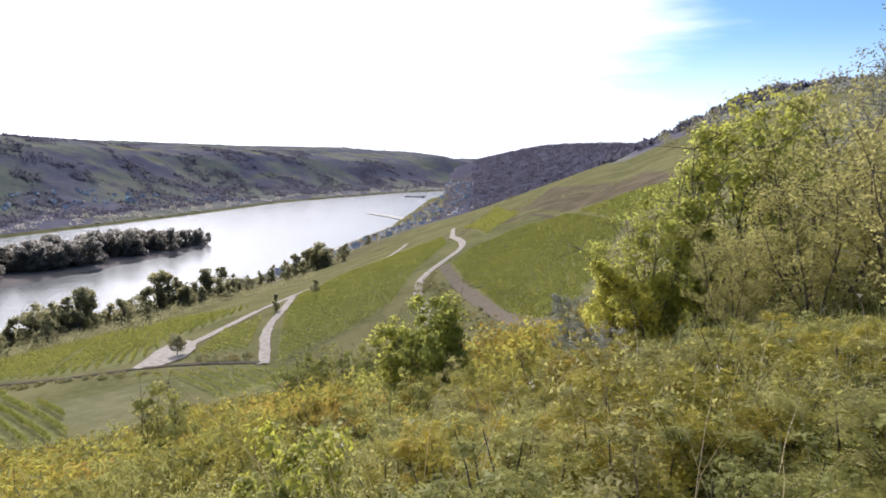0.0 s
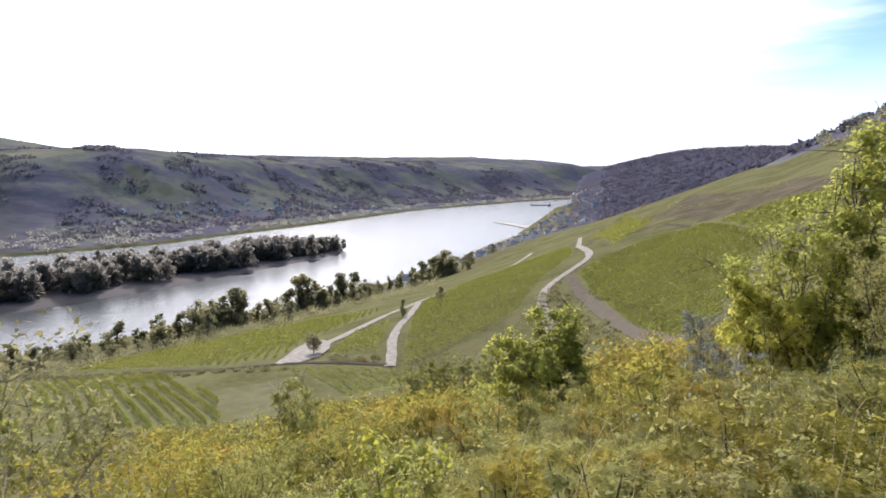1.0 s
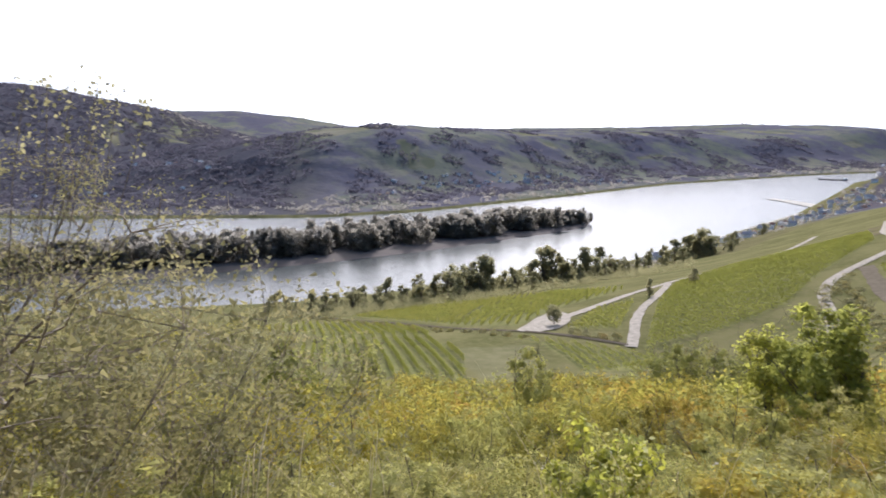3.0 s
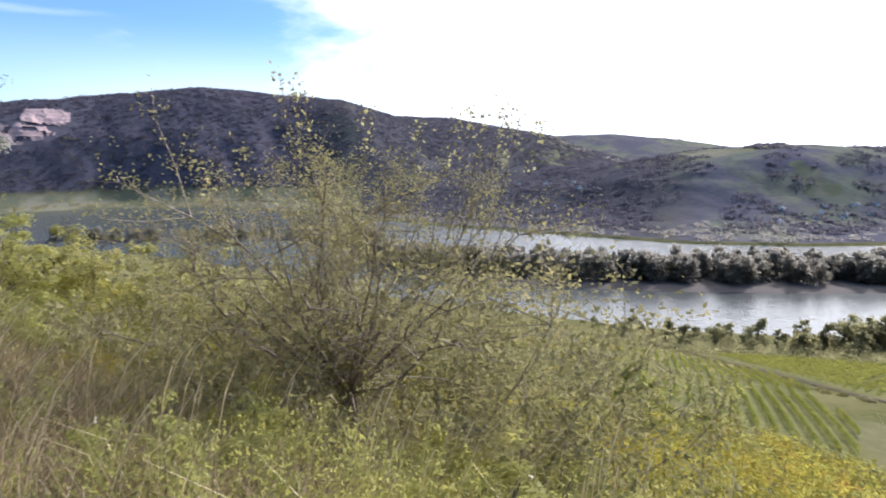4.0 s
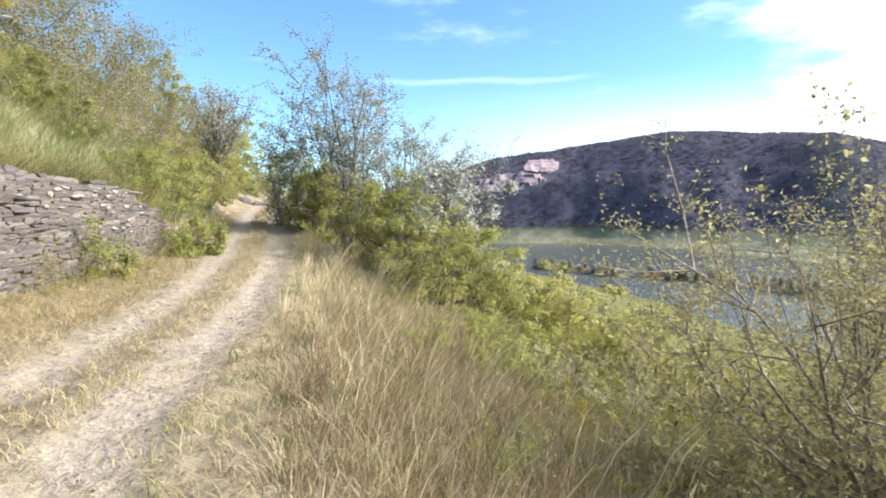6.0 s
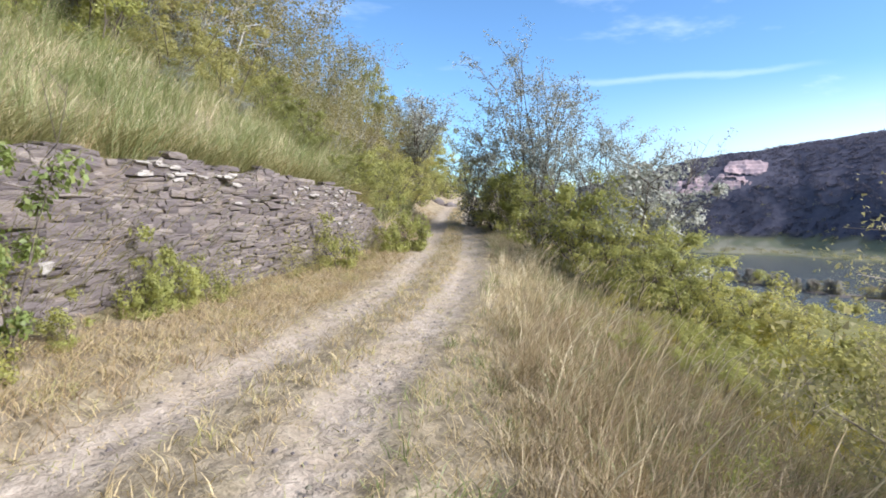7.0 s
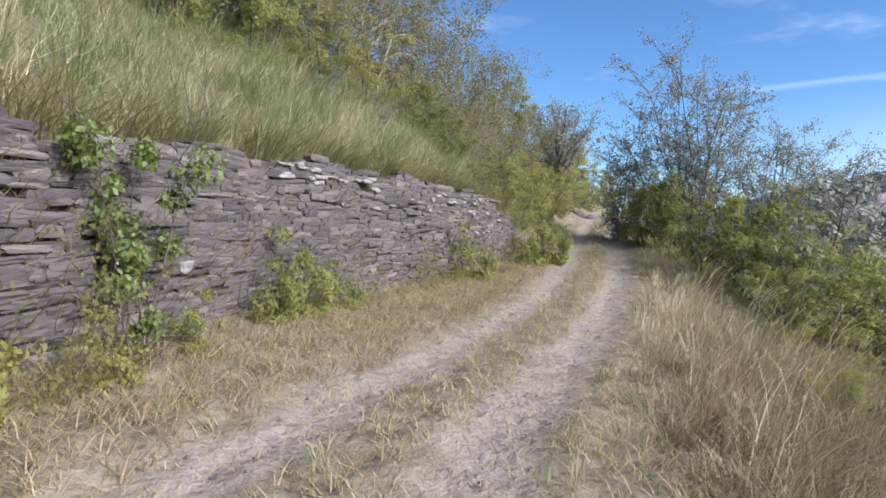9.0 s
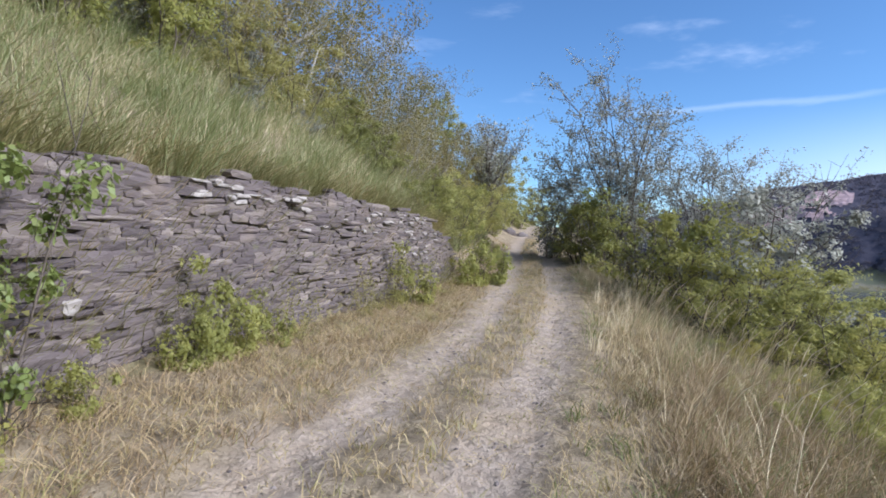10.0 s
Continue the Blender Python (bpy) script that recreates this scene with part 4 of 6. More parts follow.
thicket("hedge", len(far_spots), 32, LEAF_TREE, "dark green hedges and bushes along the farm roads", far_spots[1::2], 0.34, 110)
low = []
for i in range(340):
    az = rng.uniform(18, 62)
    r = np.interp(az, (18, 27, 34, 40, 50, 62), (330, 300, 255, 235, 235, 255)) * rng.uniform(0.95, 1.2)
    x, y, z = on_ground(az, r)
    low.append((x, y, z - 0.3, rng.uniform(2.5, 6), rng.uniform(2, 5.5)))
thicket("riverside_bushes", 340, 33, LEAF_TREE, "dark green bushes between the vineyards and the river", low, 0.5, 140)
far_low = []
for i in range(420):
    k = rng.uniform(0.25, 0.93)
    j = k * (len(BANK_FAR) - 1)
    a, b = BANK_FAR[int(j)], BANK_FAR[int(j) + 1]
    c = a + (b - a) * (j - int(j))
    t = unit(b - a)
    off = abs(rng.normal()) * 30 + 6 if i % 3 else rng.uniform(60, 170)
    x, y = c[0] - t[1] * off, c[1] + t[0] * off
    far_low.append((x, y, ground_z(x, y) - 0.5, rng.uniform(5, 11), rng.uniform(4, 9)))
thicket("far_bank_trees", 420, 34, LEAF_HAZED, "lines of trees along the opposite bank", far_low, 2.2, 60)
upper_low = []
for i in range(190):
    az = rng.uniform(94, 126)
    r = float(np.interp(az, (94, 101, 108, 120, 126), (1680, 1670, 1800, 1815, 1850))) + abs(rng.normal()) * 45 + (120 if i % 5 == 0 else 0)
    x, y, z = on_ground(az, r)
    upper_low.append((x, y, max(z, WATER) - 0.5, rng.uniform(6, 12), rng.uniform(6, 13)))
thicket("far_bank_trees", 190, 38, LEAF_TREE, "dark trees along the upper river's far bank", upper_low, 2.0, 60)
strip_low = []
for i in range(110):
    k = rng.uniform(0.02, 0.98)
    x, y = [float(np.interp(k, np.linspace(0, 1, 40), strip[:, a])) + rng.uniform(-12, 12) for a in (0, 1)]
    strip_low.append((x, y, WATER + 0.5, rng.uniform(5, 9), rng.uniform(6, 13)))
thicket("strip_trees", 110, 39, LEAF_TREE, "dark trees and bushes crowding the narrow river strip", strip_low, 1.6, 70)
town_green = []
for i in range(230):
    y = rng.uniform(430, 1500)
    x = float(np.interp(y, BANK_NEAR[6:, 1], BANK_NEAR[6:, 0])) + rng.uniform(6, 60 + 110 * smooth(600, 1000, np.array(y)))
    town_green.append((x, y, ground_z(x, y) - 0.4, rng.uniform(2.5, 5.5), rng.uniform(2.5, 7)))
thicket("town_trees", 230, 37, LEAF_HAZED, "trees and gardens between the town houses", town_green, 1.5, 45)
crest_spots = []
for line, n_ in ((CROWN, 90), (MOUNTAIN, 160), (FAR_RANGE, 40)):
    pts = np.array(line)
    for i in range(n_):
        j = rng.uniform(0, len(pts) - 1.001)
        c = pts[int(j)] + (pts[int(j) + 1] - pts[int(j)]) * (j - int(j))
        x, y = c[0] + rng.normal() * 25, c[1] + rng.normal() * 25
        crest_spots.append((x, y, ground_z(x, y), rng.uniform(8, 15), rng.uniform(6, 12)))
thicket("ridge_trees", 290, 35, LEAF_HAZED, "trees on the skyline of the wooded hills", crest_spots, 4.0, 40)
# hill leaves carry the valley haze in their blue-violet colour
LEAF_HILL_HAZED = leaf_material("hazed_hill_leaf", ((0.0, (0.098, 0.098, 0.130)), (0.5, (0.116, 0.116, 0.142)), (1.0, (0.138, 0.140, 0.142))), 0.6, 0.0, 0.0, each=0.12)
frng = np.random.RandomState(95)
fa, fr = frng.uniform(-32, 122, 62000), np.sqrt(frng.uniform(470.0 ** 2, 2550.0 ** 2, 62000))
fx, fy = -np.sin(np.radians(fa)) * fr, np.cos(np.radians(fa)) * fr
fv, _ = to_line(fx, fy, BANK_FAR)
fu, _ = to_line(fx, fy, BANK_NEAR)
fz = land(fx, fy)
across_river = (fv < -60) & (fa > 2) & ((fa < 86) | (fz > -72)) & (waves(fx, fy, 260, 96, 3) > np.interp(fz, (-110, -60, 0, 60), (-0.25, 0.12, 0.35, -0.2)) - 0.9 * (fa > 58))
this_side = (fu > 75) & (fa < 2) & ((fy > 620) | ((fx > 95) & (fr > 500))) & (fz > -90)
lifted = np.degrees(np.arctan2(fz - 1.6, fr))
quarried = (((fa - 111.9) / 2.1) ** 2 + ((lifted - 3.5) / 1.0) ** 2 < 1) | (((fa - 115.4) / 4.4) ** 2 + ((lifted - 2.0 + 0.12 * (fa - 115.4)) / 1.15) ** 2 < 1)
grown = (across_river | this_side) & ~quarried
forest = [(a, b, c - 2.0, r_ * min(1, d / 900), r_ * 0.8 * min(1, d / 900)) for a, b, c, d, r_ in zip(fx[grown], fy[grown], fz[grown], fr[grown], frng.uniform(6, 11, grown.sum()))]
thicket("hill_woods", len(forest), 97, LEAF_HILL_HAZED, "hazy grey-green woods on the valley's hills", forest, 4.2, 20)
hill_trees = []
for i in range(120):
    a = rng.uniform(-34, -15)
    x, y, z = on_ground(a, rng.uniform(430, 620))
    hill_trees.append((x, y, z - 0.5, rng.uniform(3, 6), rng.uniform(4, 8)))
thicket("ridge_trees", 120, 36, LEAF_TREE, "dark trees along the near hill's ridge", hill_trees, 1.3, 70)

# ---- houses ----
def house_meshes(long, deep, wall, roof, roof_mat):
    x, y = long / 2, deep / 2
    walls = [(-x, -y, -2), (x, -y, -2), (x, y, -2), (-x, y, -2), (-x, -y, wall), (x, -y, wall), (x, y, wall), (-x, y, wall), (-x, 0, wall + roof), (x, 0, wall + roof)]
    me = bpy.data.meshes.new("wall")
    me.from_pydata(walls, [], [(0, 1, 5, 4), (2, 3, 7, 6), (1, 2, 6, 9, 5), (3, 0, 4, 8, 7)])
    me.materials.append(RENDER_WALL)
    o, k, t = 0.45, roof / y, 0.25
    rv = [(s * (x + o), side * (y + o), wall - o * k + h) for h in (0.05, t) for side in (-1, 1) for s in (-1, 1)] + [(s * (x + o), 0, wall + roof + h) for h in (0.05, t) for s in (-1, 1)]
    rm = bpy.data.meshes.new("roof")
    rm.from_pydata(rv, [], [(4, 5, 11, 10), (7, 6, 10, 11), (0, 1, 5, 4), (3, 2, 6, 7), (0, 4, 10, 8), (8, 10, 6, 2), (1, 9, 11, 5), (9, 3, 7, 11)])
    rm.materials.append(roof_mat)
    wins = []
    for z in ((1.2, 4.0) if wall > 4.5 else (1.2,)):
        for k in range(3):
            cx = -x + long * (k + 0.5) / 3
            for side in (-1, 1):
                wins.append((cx, side * (y + 0.03), z))
    wm = bpy.data.meshes.new("window")
    bm = bmesh.new()
    bmesh.ops.create_cube(bm, size=1.0, matrix=Matrix.Diagonal((1.0, 0.12, 1.3, 1)))
    bm.to_mesh(wm)
    bm.free()
    wm.materials.append(WINDOW_DARK)
    return me, rm, wm, wins


HOUSES = [house_meshes(11, 8, 5.4, 4.2, ROOF_SLATE), house_meshes(13, 9, 5.6, 4.6, ROOF_SLATE), house_meshes(9, 8, 3.4, 4.0, ROOF_TILE), house_meshes(16, 9, 5.8, 4.5, ROOF_SLATE)]


def build_house(kind, at, turn, size, group, label):
    ob = thing("house", label, "house", group, at, turn, size)
    me, rm, wm, wins = HOUSES[kind]
    part("wall", me, ob)
    part("roof", rm, ob, "slate roof" if kind != 2 else "brown tiled roof")
    if group == "town houses":
        for w_ in wins[::3]:
            part("window", wm, ob).location = w_
    return ob


made = {}


def put_house(kind, at, turn, size, group, label):
    if (kind, group) not in made:
        made[kind, group] = build_house(kind, at, turn, size, group, label)
    else:
        copy_thing(made[kind, group], spot(at, turn, size) @ Matrix.Diagonal((*[1 / s for s in made[kind, group].scale], 1)))


rng = np.random.RandomState(43)
for i in range(195):
    y = 430 + 1000 * rng.uniform(0, 1) ** 0.8
    edge = float(np.interp(y, BANK_NEAR[6:, 1], BANK_NEAR[6:, 0]))
    off = rng.uniform(16, 40 + 90 * smooth(600, 1000, np.array(y)))
    put_house(rng.randint(4), (edge + off, y, ground_z(edge + off, y)), rng.choice((0, 90)) + 8 + rng.uniform(-12, 12), rng.uniform(0.42, 0.68), "town houses", "pale rendered town house with a dark slate roof")
for i in range(92):
    j = rng.uniform(0, 1)
    cx, cy = np.interp(j, (0, 0.3, 0.6, 1), (-800, -790, -730, -600)), np.interp(j, (0, 0.3, 0.6, 1), (720, 930, 1100, 1330))
    x, y = cx + rng.normal() * 28, cy + rng.normal() * 30
    put_house(rng.randint(4), (x, y, ground_z(x, y)), rng.uniform(0, 180), rng.uniform(0.45, 0.75), "village houses", "white house in the village across the river")
for i in range(12):
    az, r = rng.uniform(60, 78), rng.uniform(1150, 1450)
    x, y, z = on_ground(az, r)
    put_house(rng.randint(4), (x, y, z), rng.uniform(0, 180), rng.uniform(0.6, 0.9), "hamlet houses", "small pale house on the opposite hillside")
church = thing("church", "small white village church with a slate spire", "church", at=(-722, 1085, ground_z(-722, 1085)))
part("nave", HOUSES[3][0], church)
part("roof", HOUSES[3][1], church, "dark slate roof")
bm = bmesh.new()
bmesh.ops.create_cube(bm, size=1.0, matrix=Matrix.Translation((-9, 0, 6)) @ Matrix.Diagonal((5, 5, 16, 1)))
me = bpy.data.meshes.new("tower")
bm.to_mesh(me)
bm.free()
me.materials.append(RENDER_WALL)
part("tower", me, church)
bm = bmesh.new()
bmesh.ops.create_cone(bm, segments=8, radius1=3.6, radius2=0.1, depth=10, matrix=Matrix.Translation((-9, 0, 19)))
me = bpy.data.meshes.new("spire")
bm.to_mesh(me)
bm.free()
me.materials.append(ROOF_SLATE)
part("spire", me, church, "pointed slate spire")


def barge(at, turn, size):
    ob = thing("barge", "long low cargo barge on the river", "boat", "barges", at, turn, size)
    ring = [(-32, -5, 2.2), (28, -5, 2.2), (38, 0, 3.2), (28, 5, 2.2), (-32, 5, 2.2), (-34, 0, 2.2)]
    v = ring + [(x * 0.97, y * 0.85, -1) for x, y, _ in ring] + [(x * 0.9, y * 0.75, 1.6) for x, y, _ in ring]
    f = [(i, (i + 1) % 6, (i + 1) % 6 + 6, i + 6) for i in range(6)] + [((i + 1) % 6, i, i + 12, (i + 1) % 6 + 12) for i in range(6)] + [(12, 13, 14, 15), (12, 15, 16, 17)]
    part("hull", mesh_of("hull", v, f, HULL), ob)
    for name, c, d in (("cabin", (-26, 0, 3.6), (8, 8, 4)), ("wheelhouse", (-25, 0, 6.4), (4, 5, 2.4))):
        bm = bmesh.new()
        bmesh.ops.create_cube(bm, size=1.0, matrix=Matrix.Translation(c) @ Matrix.Diagonal((*d, 1)))
        bmesh.ops.bevel(bm, geom=bm.edges[:], offset=0.3, segments=1, affect="EDGES")
        me = bpy.data.meshes.new(name)
        bm.to_mesh(me)
        bm.free()
        me.materials.append(BOAT_WHITE)
        part(name, me, ob, "white painted " + name)
    return ob


barge((-240, 1760, WATER + 0.3), 190, 0.9)
# harbour spit below the town, and its waterfront
for name, pts_ in (("spit", ((-170, 1080), (-230, 1150), (-262, 1175), (-250, 1190), (-215, 1175), (-170, 1130))), ("gravel_bar", ((-449, 1175), (-444, 1190), (-436, 1212), (-434, 1212), (-441, 1190), (-447, 1175))), ("waterfront", ((-205, 640), (-198, 720), (-176, 985), (-165, 985), (-186, 720), (-192, 640)))):
    v = [(x, y, WATER + 0.8 if name != "waterfront" else ground_z(x, y) + 0.5) for x, y in pts_]
    tagged(new(name, mesh_of(name, v, [(0, 1, 4, 5), (1, 2, 3, 4)], SAND)), "pale gravel " + name.replace("_", " ") + " near the town", "shore", kind="structure")

# quarry scars on the mountain's end: terraced bare faces laid over the slope
QA, QR = np.meshgrid(np.radians(np.arange(108.5, 120.6, 0.07)), np.arange(1720.0, 2260.0, 3.0))
QX, QY = -np.sin(QA) * QR, np.cos(QA) * QR
QZ = land(QX, QY)
up, turned = np.degrees(np.arctan2(QZ - 1.6, QR)), np.degrees(QA)
ragged = 0.30 * waves(turned * 40, up * 60, 90, 91, 4)
upper = ((turned - 111.9) / 1.8) ** 2 + ((up - 3.65) / 0.75) ** 2
lower = ((turned - 115.4) / 4.0) ** 2 + ((up - 2.1 + 0.12 * (turned - 115.4)) / 0.9) ** 2
step = QZ + 6.0 + 2.5 * np.sin(QZ * 0.45) + 1.5 * waves(QX, QY, 25, 93)
for shape, label in ((upper, "pinkish bare upper quarry face on the wooded mountain"), (lower, "long pinkish quarry terraces on the wooded mountain")):
    cut = (shape + ragged < 1.0) & ((waves(turned * 40, up * 60, 60, 94, 3) < 0.55) | (shape is upper))
    b, a = np.nonzero(cut[:-1, :-1] & cut[1:, :-1] & cut[:-1, 1:] & cut[1:, 1:])
    corners = np.concatenate([np.stack([QX[b + q, a + r_], QY[b + q, a + r_], step[b + q, a + r_]], -1) for q, r_ in ((0, 0), (0, 1), (1, 1), (1, 0))])
    k = len(b)
    tagged(new("quarry", mesh_of("quarry", corners, np.arange(k)[:, None] + np.array((0, 1, 2, 3)) * k, QUARRY)), label, "quarry", kind="structure")


# ---- shrubs and trees near the track ----
def stand(name, meshes, tall, label, category, az, r, top, turn=0.0, group="", down=0.15):
    """A plant at an azimuth and distance from the walker, as tall as brings its top to that angle over the eye's level."""
    at = on_ground(az, r, down)
    size = (1.6 + r * math.tan(radians(top)) - at[2]) / tall
    return plant(name, meshes, label, category, at, turn, size, group)


def raise_plant(name, meshes, tall, label, category, s, n, high, turn=0.0, group=""):
    return plant(name, meshes, label, category, on_lane(s, n, 0.15), turn, high / tall, group)


BUSH_MAPLE = plant_meshes("maple", LEAF_MAPLE, seed=11, height=4.0, spread=1.3, stems=11, count=9500, leaf=0.13, thick=0.035, inner=0.6, clumps=85, clump=0.46, quad=True)
BUSH_MAPLE_B = plant_meshes("maple", LEAF_MAPLE, seed=12, height=5.0, spread=1.25, stems=13, count=11500, leaf=0.105, thick=0.04, inner=0.7, clumps=150, clump=0.44)
BUSH_ACACIA = plant_meshes("acacia", LEAF_OLIVE, seed=13, height=5.0, spread=2.5, stems=13, count=24000, leaf=0.075, scatter=0.12, thick=0.04, inner=0.4)
BUSH_GREEN = plant_meshes("green_bush", LEAF_GREEN, seed=14, height=3.0, spread=1.4, stems=9, count=4200, leaf=0.10, inner=0.6, clumps=80, clump=0.30)
BUSH_YELLOW = plant_meshes("yellow_bush", LEAF_EDGE, seed=15, height=3.0, spread=1.8, stems=10, count=8500, leaf=0.075, inner=0.6, clumps=130, clump=0.30)
BUSH_YELLOW_B = plant_meshes("yellow_bush", LEAF_SCRUB, seed=16, height=2.0, spread=1.7, stems=10, count=6500, leaf=0.052, inner=0.6, fine=False, clumps=90, clump=0.30)
BUSH_AUTUMN = plant_meshes("autumn_bush", LEAF_AUTUMN, seed=17, height=1.6, spread=1.4, stems=9, count=5500, leaf=0.05, inner=0.6, fine=False, clumps=80, clump=0.25)
OLIVE_BUSH = plant_meshes("olive_bush", LEAF_OLIVE, seed=25, height=3.0, spread=1.8, stems=10, count=7000, leaf=0.08, inner=0.6, fine=False, clumps=120, clump=0.28)
BUSH_GREY = plant_meshes("grey_bush", LEAF_GREY, seed=18, height=3.0, spread=1.7, stems=9, count=6000, leaf=0.08, inner=0.5, clumps=110, clump=0.26)
BUSH_RUSSET = plant_meshes("russet_bush", LEAF_RUSSET, BARK_PALE, seed=19, height=4.0, spread=2.1, stems=15, count=11000, leaf=0.075, scatter=0.13, inner=0.5, bare=0.25)
SPRIG = plant_meshes("sprig_tree", LEAF_GREY, seed=20, height=8.0, spread=1.45, stems=15, count=25000, leaf=0.09, scatter=0.12, thick=0.05, lift=0.2, inner=0.3, bare=0.1)
WEED = plant_meshes("weed", LEAF_GREEN, seed=21, fine=False, height=1.0, spread=0.5, stems=6, count=1300, leaf=0.038, scatter=0.05, thick=0.008, inner=0.5)
WEED_B = plant_meshes("weed", LEAF_EDGE, seed=22, fine=False, height=1.0, spread=0.6, stems=7, count=1500, leaf=0.034, scatter=0.05, thick=0.008, inner=0.5)
WEED_GREY = plant_meshes("weed", LEAF_OLIVE, seed=23, fine=False, height=1.0, spread=0.55, stems=7, count=1300, leaf=0.032, scatter=0.05, thick=0.006, inner=0.4)

BARK_BROWN = bark_material("brown_bark", (0.17, 0.13, 0.10), (0.36, 0.30, 0.24))

# below the track, seen first
stand("maple_bush", BUSH_MAPLE, 4.0, "leafy green field maple bush on the slope", "bush", 4.4, 18.2, -14.2, 20)
stand("maple_bush", BUSH_MAPLE, 4.0, "leafy green field maple bush on the slope", "bush", 7.6, 18.6, -16.2, 120)
for az, r, top, turn in ((-16.0, 16.0, -3.2, 10), (-19.8, 17.0, 2.8, 200), (-25, 18.0, 5.6, 100)):
    stand("maple_tree", BUSH_MAPLE_B, 5.0, "tall yellow-green field maple in the sun", "tree", az, r, top, turn, "field maples")
stand("maple_bush", BUSH_MAPLE, 4.0, "leafy yellow-green field maple bush beside the taller maples", "bush", -12.6, 16.0, -9.5, 45)
stand("acacia", BUSH_ACACIA, 5.0, "fine-leaved olive acacia with bare lower limbs", "tree", -28, 11.5, 2.5, 0)
stand("acacia", BUSH_ACACIA, 5.0, "fine-leaved olive acacia with bare lower limbs", "tree", -35, 11.0, 6.5, 140)
stand("sprig_tree", SPRIG, 8.0, "slender grey-leaved tree rising behind the acacias", "tree", -32.0, 14.0, 10.8, 60)
stand("acacia", BUSH_ACACIA, 5.0, "fine-leaved olive acacia beside the maples", "tree", -22, 12.5, -5.0, 250)
stand("grey_bush", BUSH_GREY, 3.0, "silvery grey bush beside the maples", "bush", -8.8, 19.0, -12.8, 30)
stand("grey_bush", BUSH_GREY, 3.0, "silvery grey bush beside the maples", "bush", -12, 14.0, -15.0, 130)
stand("green_bush", BUSH_GREEN, 3.0, "grey-green bush standing in the scrub", "bush", 31.8, 33.0, -20.9, 0)
stand("green_bush", BUSH_GREEN, 3.0, "dark leafy bush above the vineyard", "bush", 55.5, 26.0, -19.4, 60)
stand("green_bush", BUSH_GREEN, 3.0, "dark leafy bush above the vineyard", "bush", 48.8, 28.0, -21.3, 160)
LEAF_YOUNG = leaf_material("young_maple_leaf", ((0.0, (0.28, 0.34, 0.035)), (0.6, (0.46, 0.49, 0.05)), (1.0, (0.60, 0.57, 0.07))), 0.7, 0.05, 0.3)
YOUNG_MAPLE = plant_meshes("young_maple", LEAF_YOUNG, seed=34, height=1.0, spread=0.42, stems=7, count=3600, leaf=0.055, thick=0.01, inner=0.6, clumps=36, clump=0.15, quad=True)
stand("maple_bush", YOUNG_MAPLE, 1.0, "bright yellow-green young maple on the slope", "bush", 18.4, 5.7, -25.0, 70, down=0.2)
stand("maple_bush", YOUNG_MAPLE, 1.0, "small yellow-green young maple on the slope", "bush", 15.7, 5.5, -26.3, 170, down=0.3)
for az, r, top, turn in ((14, 74, -19.2, 0), (17, 76, -18.8, 90), (19.5, 80, -19.6, 200), (12.3, 80, -18.2, 300)):
    stand("green_bush", BUSH_GREEN, 3.0, "dark green bush at the vineyard's edge", "bush", az, r, top, turn, "vineyard edge bushes")

# scrub close by, plant by plant
rng = np.random.RandomState(47)
BRAMBLE_FINE = plant_meshes("bramble", LEAF_SCRUB, seed=26, height=2.0, spread=1.5, stems=11, count=8500, leaf=0.04, inner=0.6, fine=False, clumps=75, clump=0.27)
BRAMBLE_GOLD = plant_meshes("bramble", LEAF_AUTUMN, seed=27, height=2.0, spread=1.5, stems=11, count=8500, leaf=0.04, inner=0.6, fine=False, clumps=75, clump=0.27)
BRAMBLE_OLIVE = plant_meshes("bramble", LEAF_OLIVE, seed=28, height=2.0, spread=1.4, stems=11, count=8500, leaf=0.04, inner=0.6, fine=False, clumps=70, clump=0.25)
BRAMBLE_EDGE = plant_meshes("bramble", LEAF_EDGE, seed=29, height=2.0, spread=1.5, stems=11, count=8500, leaf=0.04, inner=0.6, fine=False, clumps=70, clump=0.27)
close = [(BUSH_YELLOW_B, "dense yellow-green bramble bush on the slope"), (BUSH_AUTUMN, "golden autumn bramble bush on the slope"), (BUSH_GREEN, "dark green low bush on the slope"),
         (BRAMBLE_FINE, "dense small-leaved yellow-green bramble by the edge"), (BRAMBLE_GOLD, "golden-leaved autumn bramble by the edge"), (BRAMBLE_OLIVE, "grey-olive low bush by the edge"), (BRAMBLE_EDGE, "green leafy bramble by the edge")]
kinds = {}


def put_bramble(pick, at, turn, size, high=1.0):
    m_ = spot(at, turn, size) @ Matrix.Diagonal((1, 1, high, 1))
    if pick not in kinds:
        kinds[pick] = plant("bramble_bush", close[pick][0], close[pick][1], "bush", at, turn, size, "slope scrub")
    else:
        copy_thing(kinds[pick], m_ @ Matrix.Diagonal((*[1 / s for s in kinds[pick].scale], 1)))


